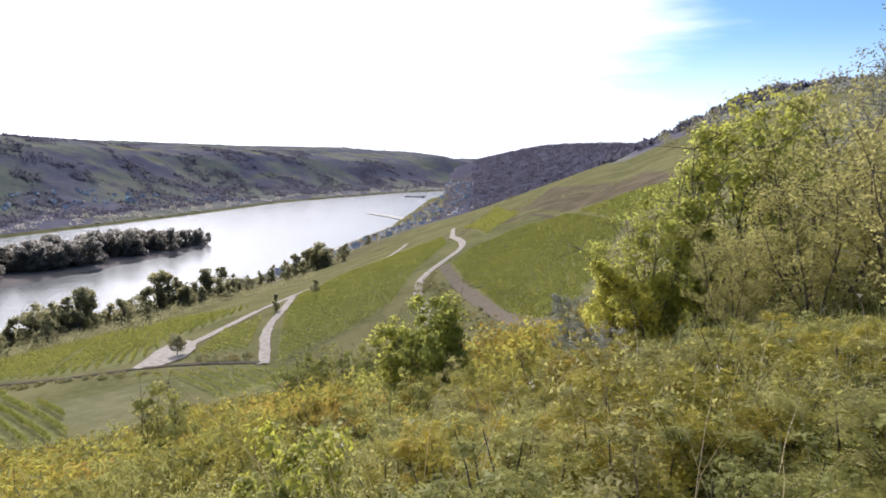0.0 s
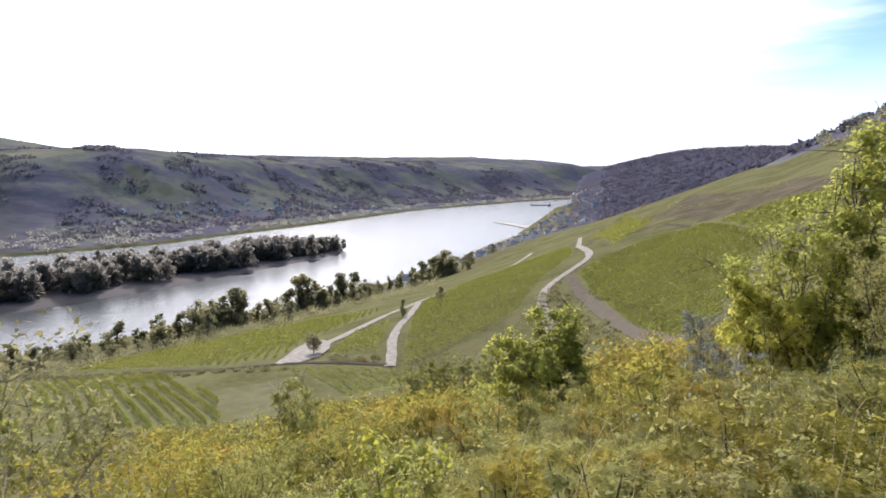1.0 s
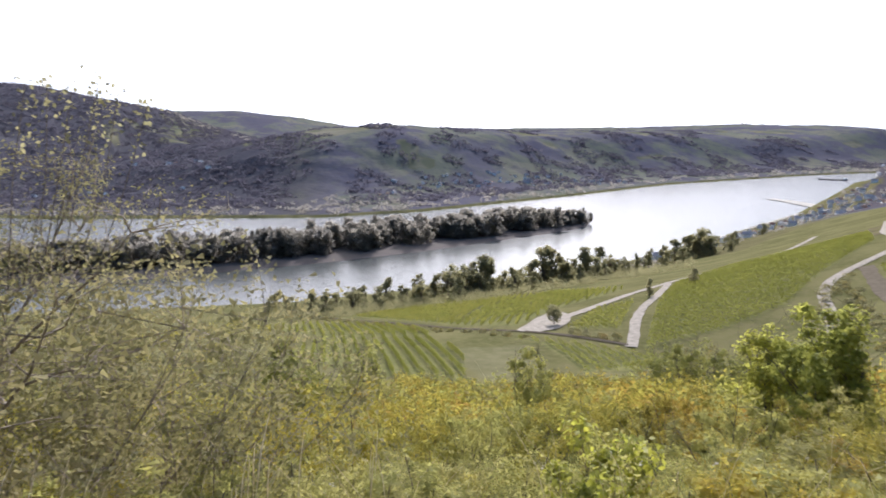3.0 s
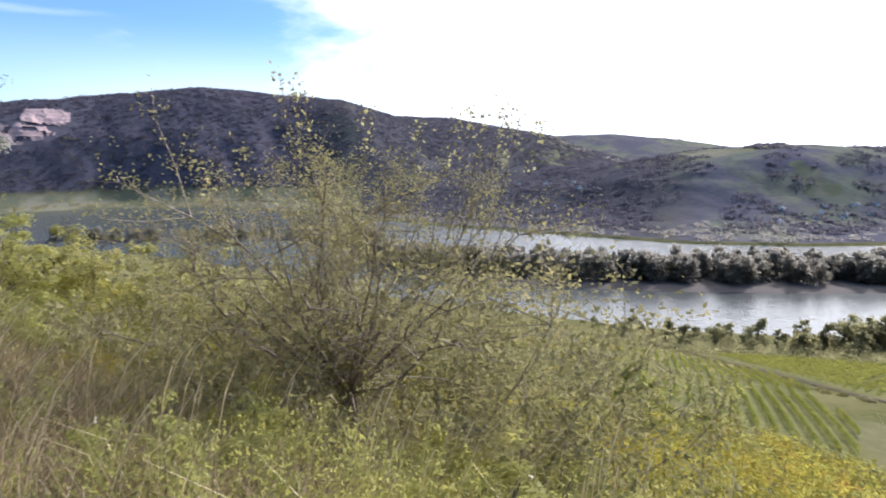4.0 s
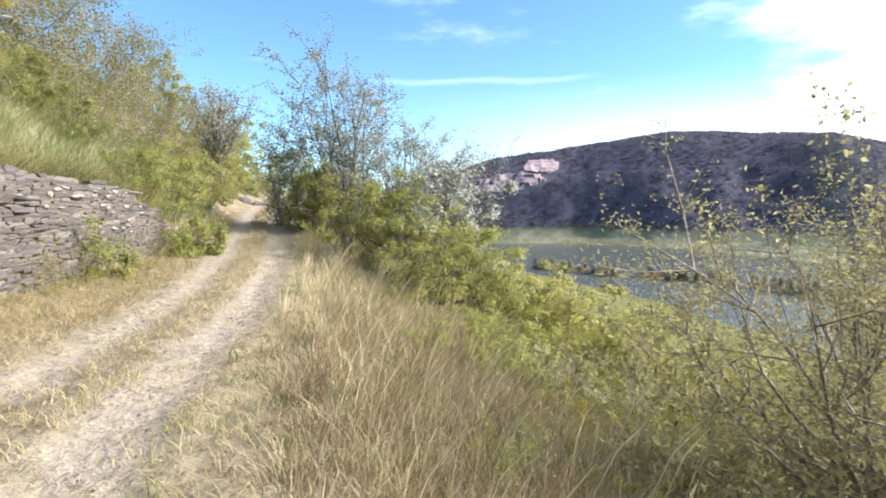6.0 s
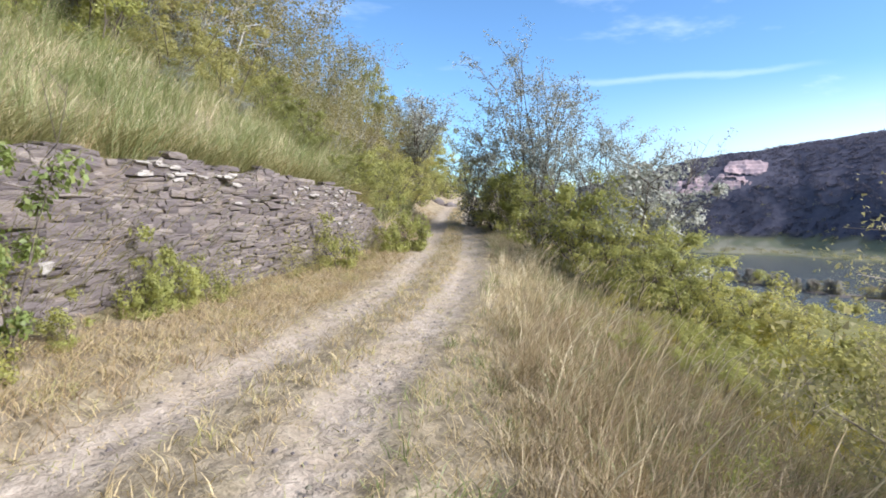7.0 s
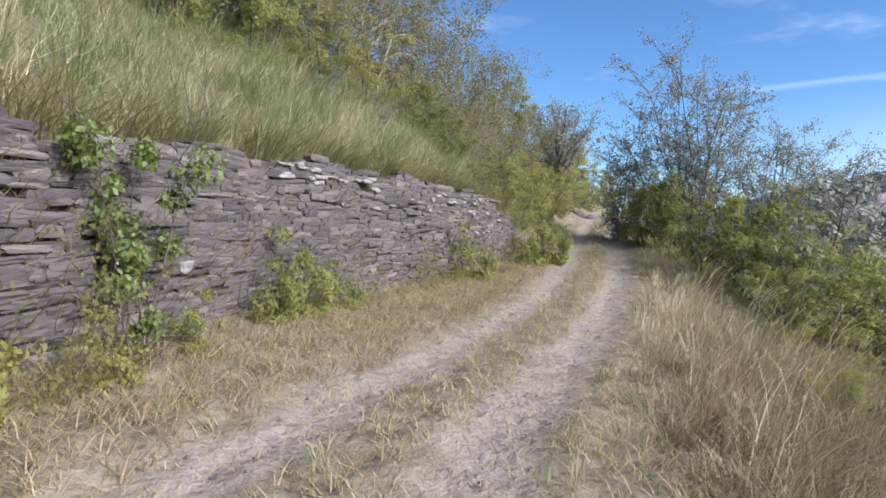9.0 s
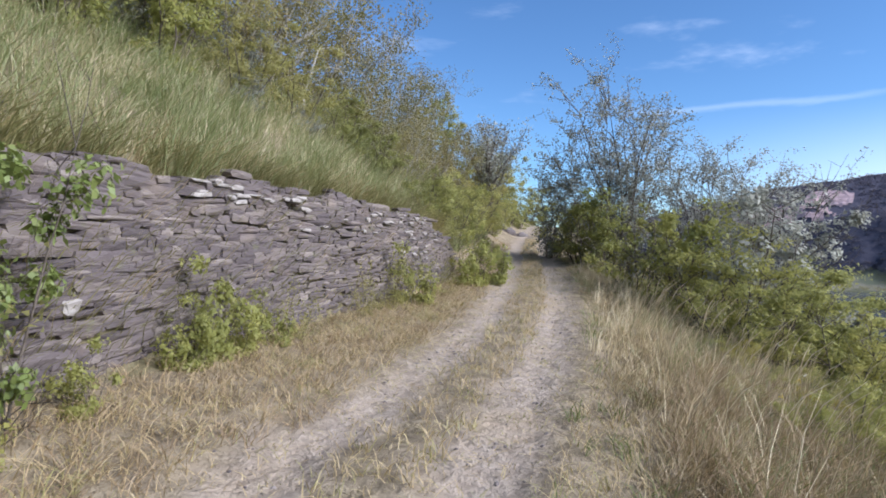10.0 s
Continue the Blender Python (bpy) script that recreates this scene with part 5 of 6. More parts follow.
for i in range(105):
    az, r = rng.uniform(-38, 74), math.sqrt(rng.uniform(8.0 ** 2, 23 ** 2))
    at = on_ground(az, r, 0.2)
    _, n_, _ = lane(np.array([at[0]]), np.array([at[1]]))
    if n_[0] > -2.6:
        continue
    pick = (0, 0, 0, 1, 2, 5, 6)[rng.randint(7)]
    if r < 9.2 and 14 < az < 30:
        continue
    if az > 24 and pick == 1:
        pick = 6
    room = (1.6 + r * math.tan(radians(float(np.interp(az, (-38, -20, -5, 8, 40, 74), (-13, -14, -18, -22, -22, -17))))) - at[2]) / 2.2
    size = min(rng.uniform(0.5, 0.95) * (0.6 if pick == 2 else 1.0), room)
    if size < 0.2:
        continue
    put_bramble(pick, at, rng.uniform(0, 360), size, rng.uniform(0.8, 1.35))
for i in range(160):
    az, r = rng.uniform(-44, 66), math.sqrt(rng.uniform(3.3 ** 2, 8.2 ** 2))
    at = on_ground(az, r, 0.15)
    gold = waves(np.array([at[0]]), np.array([at[1]]), 3.0, 57)[0]
    pick = (4 if gold > 0.75 else 3 if gold > -0.1 else 6 if gold > -0.6 else 5) if rng.uniform() < 0.75 else rng.randint(3, 7)
    if az < -8 and rng.uniform() < 0.6:
        pick = (3, 6, 6, 5)[rng.randint(4)]
    if az > 24 and rng.uniform() < 0.65:
        pick = 5 + rng.randint(2)
    room = (1.6 + r * math.tan(radians(float(np.interp(az, (-20, -5, 8, 66), (-19, -23, -30, -29))))) - at[2]) / 2.3
    size = rng.uniform(0.34, 0.58)
    if room > -0.6 and not (9 < az < 27 and r < 6.4):
        put_bramble(pick, at, rng.uniform(0, 360), size, max(min(rng.uniform(0.85, 1.2), room / size), 0.6))
for i in range(26):
    az, r = rng.uniform(62, 93), rng.uniform(3.6, 6.6)
    put_bramble((3, 6, 6, 5)[i % 4], on_ground(az, r, 0.12), rng.uniform(0, 360), rng.uniform(0.2, 0.4), rng.uniform(0.8, 1.3))
for i in range(20):
    az, r = rng.uniform(93, 118), rng.uniform(7.5, 12)
    at = on_ground(az, r, 0.12)
    if lane(np.array([at[0]]), np.array([at[1]]))[1][0] < -3.6:
        put_bramble((3, 6, 6, 5)[i % 4], at, rng.uniform(0, 360), rng.uniform(0.35, 0.6), rng.uniform(0.8, 1.2))

# the sparse tree by the edge
SPARSE = plant_meshes("plum_tree", LEAF_DULL, BARK_BROWN, seed=31, height=4.5, spread=2.35, stems=24, count=25000, leaf=0.037, trunk=1.5, boles=5, thick=0.03, scatter=0.09, lift=0.1, twigs=8, inner=0.4, bare=0.05, upper=1.0)
sparse = plant("sparse_tree", SPARSE, "sparse wild plum tree with thin bare forked stems", "tree", on_ground(82.3, 7.0, 0.1), 15, 1.0)
shoots, tufts = [], []
grng = np.random.RandomState(77)
for az, top in ((93.2, 8.2), (92.0, 7.2), (91.0, 6.4), (85, 4.9), (80, 3.6), (76.4, 4.6), (75, 4.4), (73.4, 4.2), (71.5, 4.8), (70.2, 3.9), (68, 3.2), (97, 1.5), (101, 0.2)):
    p0 = np.array(polar(az * 0.7 + 26, 7.35, 0.2)) + (0.5, 0.68, 0)
    p1 = np.array(polar(az, 7.2, 1.66 + 7.2 * math.tan(radians(top)))) + (0.5, 0.68, 0)
    shoots.append(tube([p0, (p0 + p1) / 2 + grng.normal(size=3) * 0.05, p1], (0.009, 0.006, 0.004), 3))
    for k in (1.0, 0.97, 0.93, 0.88, 0.8, 0.72):
        c = p0 + (p1 - p0) * k
        tufts.append(c + grng.normal(size=(7, 3)) * 0.055)
shoot = part("shoot", mesh_of("shoot", *joined(shoots), BARK), sparse)
tuft = part("shoot_foliage", mesh_of("shoot_leaf", *leaves(np.concatenate(tufts), 0.056, grng, quad=True), LEAF_TREE), sparse)
shoot["kind"] = tuft["kind"] = "stuff"
for ob in (shoot, tuft):
    ob.matrix_basis = sparse.matrix_basis.inverted()
SPARSE_LOW = plant_meshes("thorn_bush", LEAF_DULL, BARK_BROWN, seed=32, height=2.2, spread=1.9, stems=14, count=11000, leaf=0.045, thick=0.012, scatter=0.08, inner=0.4, bare=0.1)
for az, r, top, turn in ((74, 7.8, -11.5, 40), (70, 7.6, -13.5, 130), (66.5, 8.2, -16.5, 0), (95, 7.6, -13.0, 300), (77, 8.4, -9, 20), (90, 8.8, -8, 160)):
    stand("thorn_bush", SPARSE_LOW, 2.2, "thin olive thorn bush at the sparse tree's foot", "bush", az, r, top, turn, "thorn bushes")

# beside the track, on its lower edge
stand("sprig_tree", SPRIG, 8.0, "young tree with thin upright sprigs beside the track", "tree", 130.3, 24.0, 14.0, 0)
PLUME = plant_meshes("plume", LEAF_GREY, seed=36, height=3.6, spread=1.0, stems=12, count=7000, leaf=0.075, scatter=0.08, thick=0.02, lift=0.2, inner=0.7)
stand("sapling", PLUME, 3.6, "bushy grey-green sapling beside the track", "tree", 136.3, 25.5, 8.2, 40)
stand("yellow_bush", BUSH_YELLOW, 3.0, "yellow-green leafy bush beside the track", "bush", 133.6, 24.0, 4.0, 310, "track edge bushes")
stand("sprig_tree", SPRIG, 8.0, "small upright sapling above the bushes", "tree", 124.6, 20.0, 7.4, 190)
stand("sprig_tree", SPRIG, 8.0, "small upright sapling above the bushes", "tree", 120.8, 20.0, 6.6, 280)
stand("green_bush", BUSH_GREEN, 3.0, "rounded green bush beside the track", "bush", 129, 18.5, 2.8, 0)
stand("green_bush", BUSH_GREEN, 3.0, "rounded green bush beside the track", "bush", 133, 22.5, 4.2, 100)
stand("green_bush", BUSH_GREEN, 3.0, "rounded green bush beside the track", "bush", 125, 16.5, 3.0, 200)
stand("grey_bush", BUSH_GREY, 3.0, "greyish leafy bush beside the track", "bush", 121.5, 17.0, 4.2, 40)
for az, r, top, turn in ((119.5, 15.5, 0.0, 0), (117, 14.5, -2.2, 70), (113.5, 14.0, -5.0, 150), (110, 13.5, -6.4, 220), (123.5, 15.5, 0.8, 260), (121, 13.5, -1.8, 10)):
    stand("yellow_bush", BUSH_YELLOW, 3.0, "yellow-green leafy bush below the track's edge", "bush", az, r, top, turn, "track edge bushes")
for az, r, top, turn in ((106.5, 13, -7.6, 300), (103, 12.5, -9.2, 30), (99, 12.5, -9.8, 110), (95, 13.5, -10.8, 15), (90, 14.0, -12, 80), (84, 14.5, -13, 80)):
    stand("olive_bush", OLIVE_BUSH, 3.0, "dull olive-green leafy bush below the track's edge", "bush", az, r, top, turn, "track edge bushes")
for i in range(26):
    az, r = rng.uniform(68, 118), rng.uniform(12, 30)
    at = on_ground(az, r, 0.2)
    _, n_, _ = lane(np.array([at[0]]), np.array([at[1]]))
    if n_[0] < -6:
        plant("bramble_bush", BUSH_YELLOW_B, "dense yellow-green bramble bush on the slope", "bush", at, rng.uniform(0, 360), rng.uniform(0.7, 1.1), "slope scrub")

# above the track
for s, n_, high, turn, mesh, tall, label in ((16.9, 2.45, 1.8, 0, BUSH_YELLOW, 3.0, "yellow-green bush growing over the wall's end"), (18.6, 2.1, 2.0, 200, BUSH_YELLOW, 3.0, "yellow-green bush growing over the wall's end"), (21.2, 2.0, 2.2, 80, BUSH_YELLOW, 3.0, "yellow-green bush at the foot of the bank"),
                                             (24.4, 1.9, 2.3, 160, BUSH_YELLOW, 3.0, "yellow-green bush at the foot of the bank"), (28, 1.5, 2.2, 250, OLIVE_BUSH, 3.0, "olive bush at the foot of the bank"),
                                             (18.0, 4.2, 1.7, 30, BUSH_YELLOW, 3.0, "leafy bush on the bank above the wall"), (22, 4.2, 2.6, 30, BUSH_RUSSET, 4.0, "russet dry bush on the bank"),
                                             (26.5, 3.8, 3.2, 130, BUSH_RUSSET, 4.0, "russet dry bush on the bank"), (31, 3.0, 3.2, 230, BUSH_RUSSET, 4.0, "russet dry bush on the bank"), (36, 2.2, 3.0, 330, BUSH_YELLOW, 3.0, "yellow-green bush on the bank")):
    raise_plant("bank_bush", mesh, tall, label, "bush", s, n_, high, turn, "bank bushes")
for s, n_, high, turn, mesh, tall, label in ((5, 9.4, 4.2, 0, BUSH_GREY, 3.0, "silvery grey bush on top of the bank"), (8.5, 9.8, 4.4, 90, BUSH_GREY, 3.0, "silvery grey bush on top of the bank"), (11.8, 9.6, 5.2, 200, BUSH_GREEN, 3.0, "green bush on top of the bank"),
                                             (14.8, 9.2, 5.4, 20, BUSH_GREEN, 3.0, "green bush on top of the bank"), (18, 9.2, 5.6, 120, BUSH_RUSSET, 4.0, "thin twiggy russet bush on the bank"), (21.3, 9.0, 5.8, 220, BUSH_RUSSET, 4.0, "thin twiggy russet bush on the bank"),
                                             (25, 8.6, 5.6, 310, BUSH_RUSSET, 4.0, "thin twiggy russet bush on the bank"), (29, 8.0, 5.4, 50, BUSH_RUSSET, 4.0, "thin twiggy russet bush on the bank"), (33.5, 7.2, 5.2, 150, BUSH_RUSSET, 4.0, "thin twiggy russet bush on the bank"),
                                             (38, 6.2, 5.0, 240, BUSH_RUSSET, 4.0, "thin twiggy russet bush on the bank"), (43, 5.4, 5.0, 340, BUSH_YELLOW, 3.0, "yellow-green bush on the bank"), (13, 8.3, 2.4, 60, BUSH_GREY, 3.0, "low silvery shrub on the bank"),
                                             (17, 8.0, 2.2, 160, BUSH_GREY, 3.0, "low silvery shrub on the bank"), (6.6, 7.7, 2.3, 15, BUSH_GREY, 3.0, "silvery grey bush on top of the bank"), (9.2, 8.3, 2.6, 115, BUSH_GREY, 3.0, "silvery grey bush on top of the bank"), (11.6, 8.7, 2.6, 215, BUSH_GREY, 3.0, "silvery grey bush on top of the bank"), (2, 10, 4.0, 77, BUSH_GREY, 3.0, "silvery grey bush on top of the bank"), (12, 13, 5, 10, BUSH_GREEN, 3.0, "green bush on top of the bank"), (20, 13, 5, 10, BUSH_RUSSET, 4.0, "thin twiggy russet bush on the bank")):
    raise_plant("bank_bush", mesh, tall, label, "bush", s, n_, high, turn, "bank top bushes")
for s, n_, high, turn, mesh, label in ((10.4, 7.7, 2.2, 10, BUSH_GREEN, "leafy green bush over the bank's grass"), (12.4, 7.2, 2.4, 100, BUSH_GREEN, "leafy green bush over the bank's grass"), (14.4, 6.7, 2.3, 190, OLIVE_BUSH, "olive bush over the bank's grass"),
                                       (16.4, 6.1, 2.2, 280, OLIVE_BUSH, "olive bush over the bank's grass"), (8.0, 7.8, 1.9, 50, BUSH_GREY, "silvery grey bush over the bank's grass"), (13.4, 6.0, 0.9, 140, BUSH_GREY, "low silvery shrub in the bank's grass"),
                                       (15.6, 5.4, 0.9, 230, BUSH_GREY, "low silvery shrub in the bank's grass"), (18.6, 5.4, 2.0, 15, BUSH_YELLOW, "yellow-green bush over the bank's grass")):
    raise_plant("bank_bush", mesh, 3.0, label, "bush", s, n_, high, turn, "bank top bushes")
TRACK_TREE = plant_meshes("track_tree", LEAF_GREY, seed=33, height=5.5, spread=1.6, stems=9, count=4200, leaf=0.11, trunk=2.0, thick=0.06, scatter=0.2, inner=0.6)
plant("track_tree", TRACK_TREE, "small dark tree with a straight trunk by the track", "tree", on_lane(31.5, 1.15, 0.1), 0, 1.0, woody="trunk")
plant("track_tree", TRACK_TREE, "dark leafy tree behind the bank", "tree", on_lane(37, 1.6, 0.1), 100, 0.95, woody="trunk")
limb = np.array([(0, 0, 0), (-0.1, -0.3, 1.1), (-0.5, -0.8, 2.0), (-0.9, -1.2, 2.9), (-1.7, -1.9, 3.3), (-2.6, -2.6, 3.35)])
fork = np.array([(-0.5, -0.8, 2.0), (-1.1, -1.3, 2.4), (-1.8, -1.8, 2.6), (-2.4, -2.4, 2.5)])
bv, bf = joined([tube(limb, np.linspace(0.045, 0.01, 6), 6), tube(fork, np.linspace(0.025, 0.006, 4), 5)])
dead = thing("dead_branch", "pale bare dead branch leaning out of the bank bushes", "branch", at=on_lane(17.6, 6.2, 0.1))
part("limb", mesh_of("limb", bv, bf, BARK_PALE), dead)
for s, n_, high, turn in ((30.2, 1.1, 1.3, 15), (32.2, 0.9, 1.3, 165), (37.5, 0.9, 2.2, 70), (40, 0.2, 2.0, 130), (42.5, -0.5, 2.2, 220), (34.3, 0.9, 1.5, 320), (46, 1.0, 3.5, 0), (52, 1.5, 4.5, 90), (47, -6.5, 3.2, 180), (53, -7.5, 4.0, 270), (60, -2, 4.5, 45), (40, -6.4, 2.6, 120), (36, -5.8, 2.4, 20), (66, -6, 5, 10)):
    raise_plant("bank_bush", BUSH_YELLOW, 3.0, "yellow-green bush where the track tops the rise", "bush", s, n_, high, turn, "far track bushes")

for i in range(46):
    s, n_ = rng.uniform(2.2, 12.5), rng.uniform(-5.6, -2.3)
    at = on_lane(s, n_, 0.1)
    if lane(np.array([at[0]]), np.array([at[1]]))[1][0] < -3.1:
        put_bramble((5, 6, 5, 3)[i % 4], at, rng.uniform(0, 360), rng.uniform(0.18, 0.34), rng.uniform(0.8, 1.2))

# plants on and before the wall
LEAF_CLIMB = leaf_material("climber_leaf", ((0.0, (0.07, 0.11, 0.022)), (0.5, (0.15, 0.21, 0.042)), (1.0, (0.28, 0.32, 0.10))), 0.4, 0.06)
LUSH = plant_meshes("climber", LEAF_CLIMB, seed=24, height=2.1, spread=0.34, stems=5, count=2500, leaf=0.058, thick=0.014, inner=0.6, clumps=26, clump=0.16, quad=True)
WALL_LEAF = plant_meshes("wall_weed", LEAF_GREEN, seed=35, height=1.0, spread=0.5, stems=7, count=1600, leaf=0.05, thick=0.008, inner=0.6, clumps=34, clump=0.13, quad=True)
plant("wall_climber", LUSH, "tall large-leaved green climber against the slate wall", "plant", on_lane(4.9, 3.62, 0.0), 0, 0.9, "wall plants")
for s, n_, high, mesh in ((3.9, 3.5, 1.2, WEED_GREY), (4.4, 3.4, 0.6, WALL_LEAF), (5.5, 3.5, 0.55, WALL_LEAF), (6.9, 3.5, 0.7, WALL_LEAF), (7.4, 3.55, 1.05, WALL_LEAF), (7.9, 3.5, 0.8, WALL_LEAF), (8.5, 3.45, 0.7, WALL_LEAF), (3.4, 3.5, 0.8, WALL_LEAF), (9.2, 3.5, 0.75, WEED_GREY), (11.5, 3.5, 0.7, WEED_GREY), (12.3, 3.45, 1.1, WEED_GREY), (13.0, 3.4, 1.2, WALL_LEAF), (14.2, 3.4, 0.8, WEED_GREY), (16.2, 3.3, 1.4, WALL_LEAF), (17.2, 3.1, 1.6, WALL_LEAF), (2.6, 3.5, 0.8, WEED_GREY)):
    plant("wall_weed", mesh, "leafy weed at the foot of the slate wall", "plant", on_lane(s, n_ - 3.9 + wall_n(s), 0.02), s * 77, high, "wall plants")
for i in range(26):
    s, n_ = rng.uniform(-3, 9), rng.uniform(-4.8, -2.0)
    at = on_lane(s, n_, 0.03)
    if math.hypot(at[0], at[1]) < 2.2:
        continue
    plant("weed", (WEED, WEED_GREY, WEED_GREY)[i % 3], "leafy green weed in the grass by the edge", "plant", at, rng.uniform(0, 360), rng.uniform(0.35, 0.7), "edge weeds")
for x, y, high, mesh in ((-2.5, -0.3, 0.75, WEED_B), (-1.95, -0.8, 0.5, WEED), (-2.65, 0.6, 0.7, WEED), (-2.8, 0.95, 0.75, WEED_B), (-2.6, 0.15, 0.6, WEED), (-3.1, 0.35, 0.8, WEED_B), (-3.0, 1.3, 0.7, WEED), (-2.9, -0.9, 0.6, WEED_B)):
    plant("weed", mesh, "bright leafy weed among the dry grass by the edge", "plant", (x, y, ground_z(x, y) - 0.03), x * 200, high, "edge weeds")
for i in range(34):
    az, r = rng.uniform(-34, 95), rng.uniform(3.8, 7.0)
    at = on_ground(az, r, 0.03)
    plant("weed", (WEED_GREY, WEED_B, WEED_GREY)[i % 3], "leafy green weed in the grass by the edge", "plant", at, rng.uniform(0, 360), rng.uniform(0.5, 0.95), "edge weeds")


# ---- grass ----
def blades(points, tall, wide, rng, lean=0.35, drift=(0, 0)):
    """Bent grass blades, three pairs of corners each."""
    p = np.asarray(points, float)
    k = len(p)
    h = tall * rng.uniform(0.5, 1.25, (k, 1))
    d = rng.normal(size=(k, 2)) * lean + np.array(drift)
    s = unit(np.c_[rng.normal(size=(k, 2)), np.zeros(k)]) * wide
    mid = p + np.c_[d * h * 0.35, h * 0.6]
    tip = p + np.c_[d * h * 1.05, h * 0.97]
    v = np.stack([p - s, p + s, mid + s * 0.8, mid - s * 0.8, tip + s * 0.15, tip - s * 0.15], 1).reshape(-1, 3)
    b = np.arange(k)[:, None] * 6
    return v, np.concatenate([b + (0, 1, 2, 3), b + (3, 2, 4, 5)])


def field_points(rng, count, s_span, n_span, keep):
    s, n_ = rng.uniform(*s_span, count), rng.uniform(*n_span, count)
    x, y = ALONG[0] * s + UPHILL[0] * n_, ALONG[1] * s + UPHILL[1] * n_
    ls, ln_, _ = lane(x, y)
    m_ = keep(ls, ln_, x, y, rng)
    x, y = x[m_], y[m_]
    return np.stack([x, y, land(x, y) - 0.02], -1)


def turf(name, mat, label, seed, count, s_span, n_span, keep, tall, wide, lean=0.35, drift=(0, 0), tuft=0, tuft_size=0.08):
    """Grass over a stretch of the plan; tuft: blades that grow from one root, spreading outwards."""
    rng = np.random.RandomState(seed)
    pts = field_points(rng, count // max(tuft, 1), s_span, n_span, keep)
    if tuft:
        high = rng.uniform(0.25, 1.2, (len(pts), 1)) * tall
        sway = rng.normal(size=(len(pts), 2)) * 0.32
        off = rng.normal(size=(len(pts), tuft, 2)) * tuft_size
        root = np.repeat(pts, tuft, 0)
        root[:, :2] += off.reshape(-1, 2)
        spread = off.reshape(-1, 2) / tuft_size * 0.22 + np.repeat(sway, tuft, 0) + np.array(drift)
        return tagged(new(name, mesh_of(name, *blades(root, np.repeat(high, tuft, 0), wide, rng, lean * 0.6, spread), mat)), label, "grass", kind="stuff")
    return tagged(new(name, mesh_of(name, *blades(pts, tall, wide, rng, lean, drift), mat)), label, "grass", kind="stuff")


def verge(ls, ln_, x, y, rng):
    clump = waves(x, y, 1.1, 61, 2)
    out = np.abs(ln_) > 1.25 + 0.2 * clump
    return out & (ln_ < 2.5) & (clump > -0.5) & (np.hypot(x, y) > 1.2) & (rng.uniform(size=len(x)) < np.interp(np.hypot(x, y), (0, 8, 30), (1, 1, 0.5)))


def middle(ls, ln_, x, y, rng):
    return (np.abs(ln_ + 0.1 * waves(x, y, 2.0, 62)) < 0.36) & (waves(x, y, 0.8, 63, 2) > -0.2)


turf("dry_grass", GRASS_DRY, "short straw-coloured dry grass on the verge", 1, 72000, (-1.5, 30), (-2.8, 4.0), verge, 0.15, 0.0035, 1.0)
turf("dry_grass", GRASS_DRY, "dry grass strip between the wheel ruts", 2, 60000, (-2, 34), (-3, 2.4), middle, 0.13, 0.0045, 0.8)
turf("brown_grass", GRASS_BROWN, "matted pale withered grass below the track", 3, 95000, (-0.9, 17), (-6.0, -0.6), lambda ls, ln_, x, y, g: (ln_ < -1.7 + 0.4 * waves(x, y, 1.4, 64)) & (np.hypot(x, y) > 1.7) & (waves(x, y, 0.9, 76, 2) > -0.45), 0.25, 0.004, 1.0, (-0.1, 0.12), 14)
turf("green_grass", GRASS_BANK, "mixed green and straw grass below the track", 4, 17000, (-0.9, 18), (-7.0, -1.2), lambda ls, ln_, x, y, g: (ln_ < -2.2) & (np.hypot(x, y) > 2.0) & (waves(x, y, 1.3, 65) > 0.05), 0.32, 0.005, 0.7)
turf("tall_grass", GRASS_RUST, "tall rust-brown withered grass below the track", 15, 42000, (0.7, 10.5), (-6.4, -0.9), lambda ls, ln_, x, y, g: (ln_ < -2.2 + 0.5 * waves(x, y, 1.2, 77)) & (np.hypot(x, y) > 1.9) & (waves(x, y, 1.1, 78, 2) > -0.25), 0.40, 0.004, 0.9, (-0.05, 0.08), 14, 0.08)
turf("stalk_grass", GRASS_STALK, "tall pale grass stalks with seed heads", 5, 6500, (-1.2, 24), (-6.0, -0.6), lambda ls, ln_, x, y, g: (ln_ < -1.8) & (np.hypot(x, y) > 1.6) & (waves(x, y, 1.3, 66, 2) > -0.05), 0.85, 0.003, 0.3, (-0.12, 0.18), 5, 0.1)
turf("pale_grass", GRASS_STALK, "bright pale tussock grass along the track's edge", 6, 14000, (5, 26), (-4.6, -0.8), lambda ls, ln_, x, y, g: (ln_ < -1.3) & (ln_ > -2.5) & (waves(x, y, 1.9, 67, 2) > -0.05), 0.5, 0.0042, 0.4, (-0.12, 0.16), 18, 0.09)
turf("bank_grass", GRASS_BANK, "long green grass hanging over the slate wall", 7, 90000, (-8, 27), (0.6, 9.2), lambda ls, ln_, x, y, g: (over_wall(x, y) > 0.34) & (ln_ > 2.0) & (waves(x, y, 1.6, 68) > -0.75), 0.62, 0.0055, 0.5, (-0.2, 0.05), 16, 0.12)
turf("bank_grass", GRASS_DRY, "straw-coloured grass along the wall's top", 8, 20000, (-8, 17), (1.7, 4.9), lambda ls, ln_, x, y, g: (over_wall(x, y) > 0.08) & (over_wall(x, y) < 0.9) & (waves(x, y, 1.3, 73) > -0.2), 0.42, 0.005, 0.5, (-0.62, 0.50))
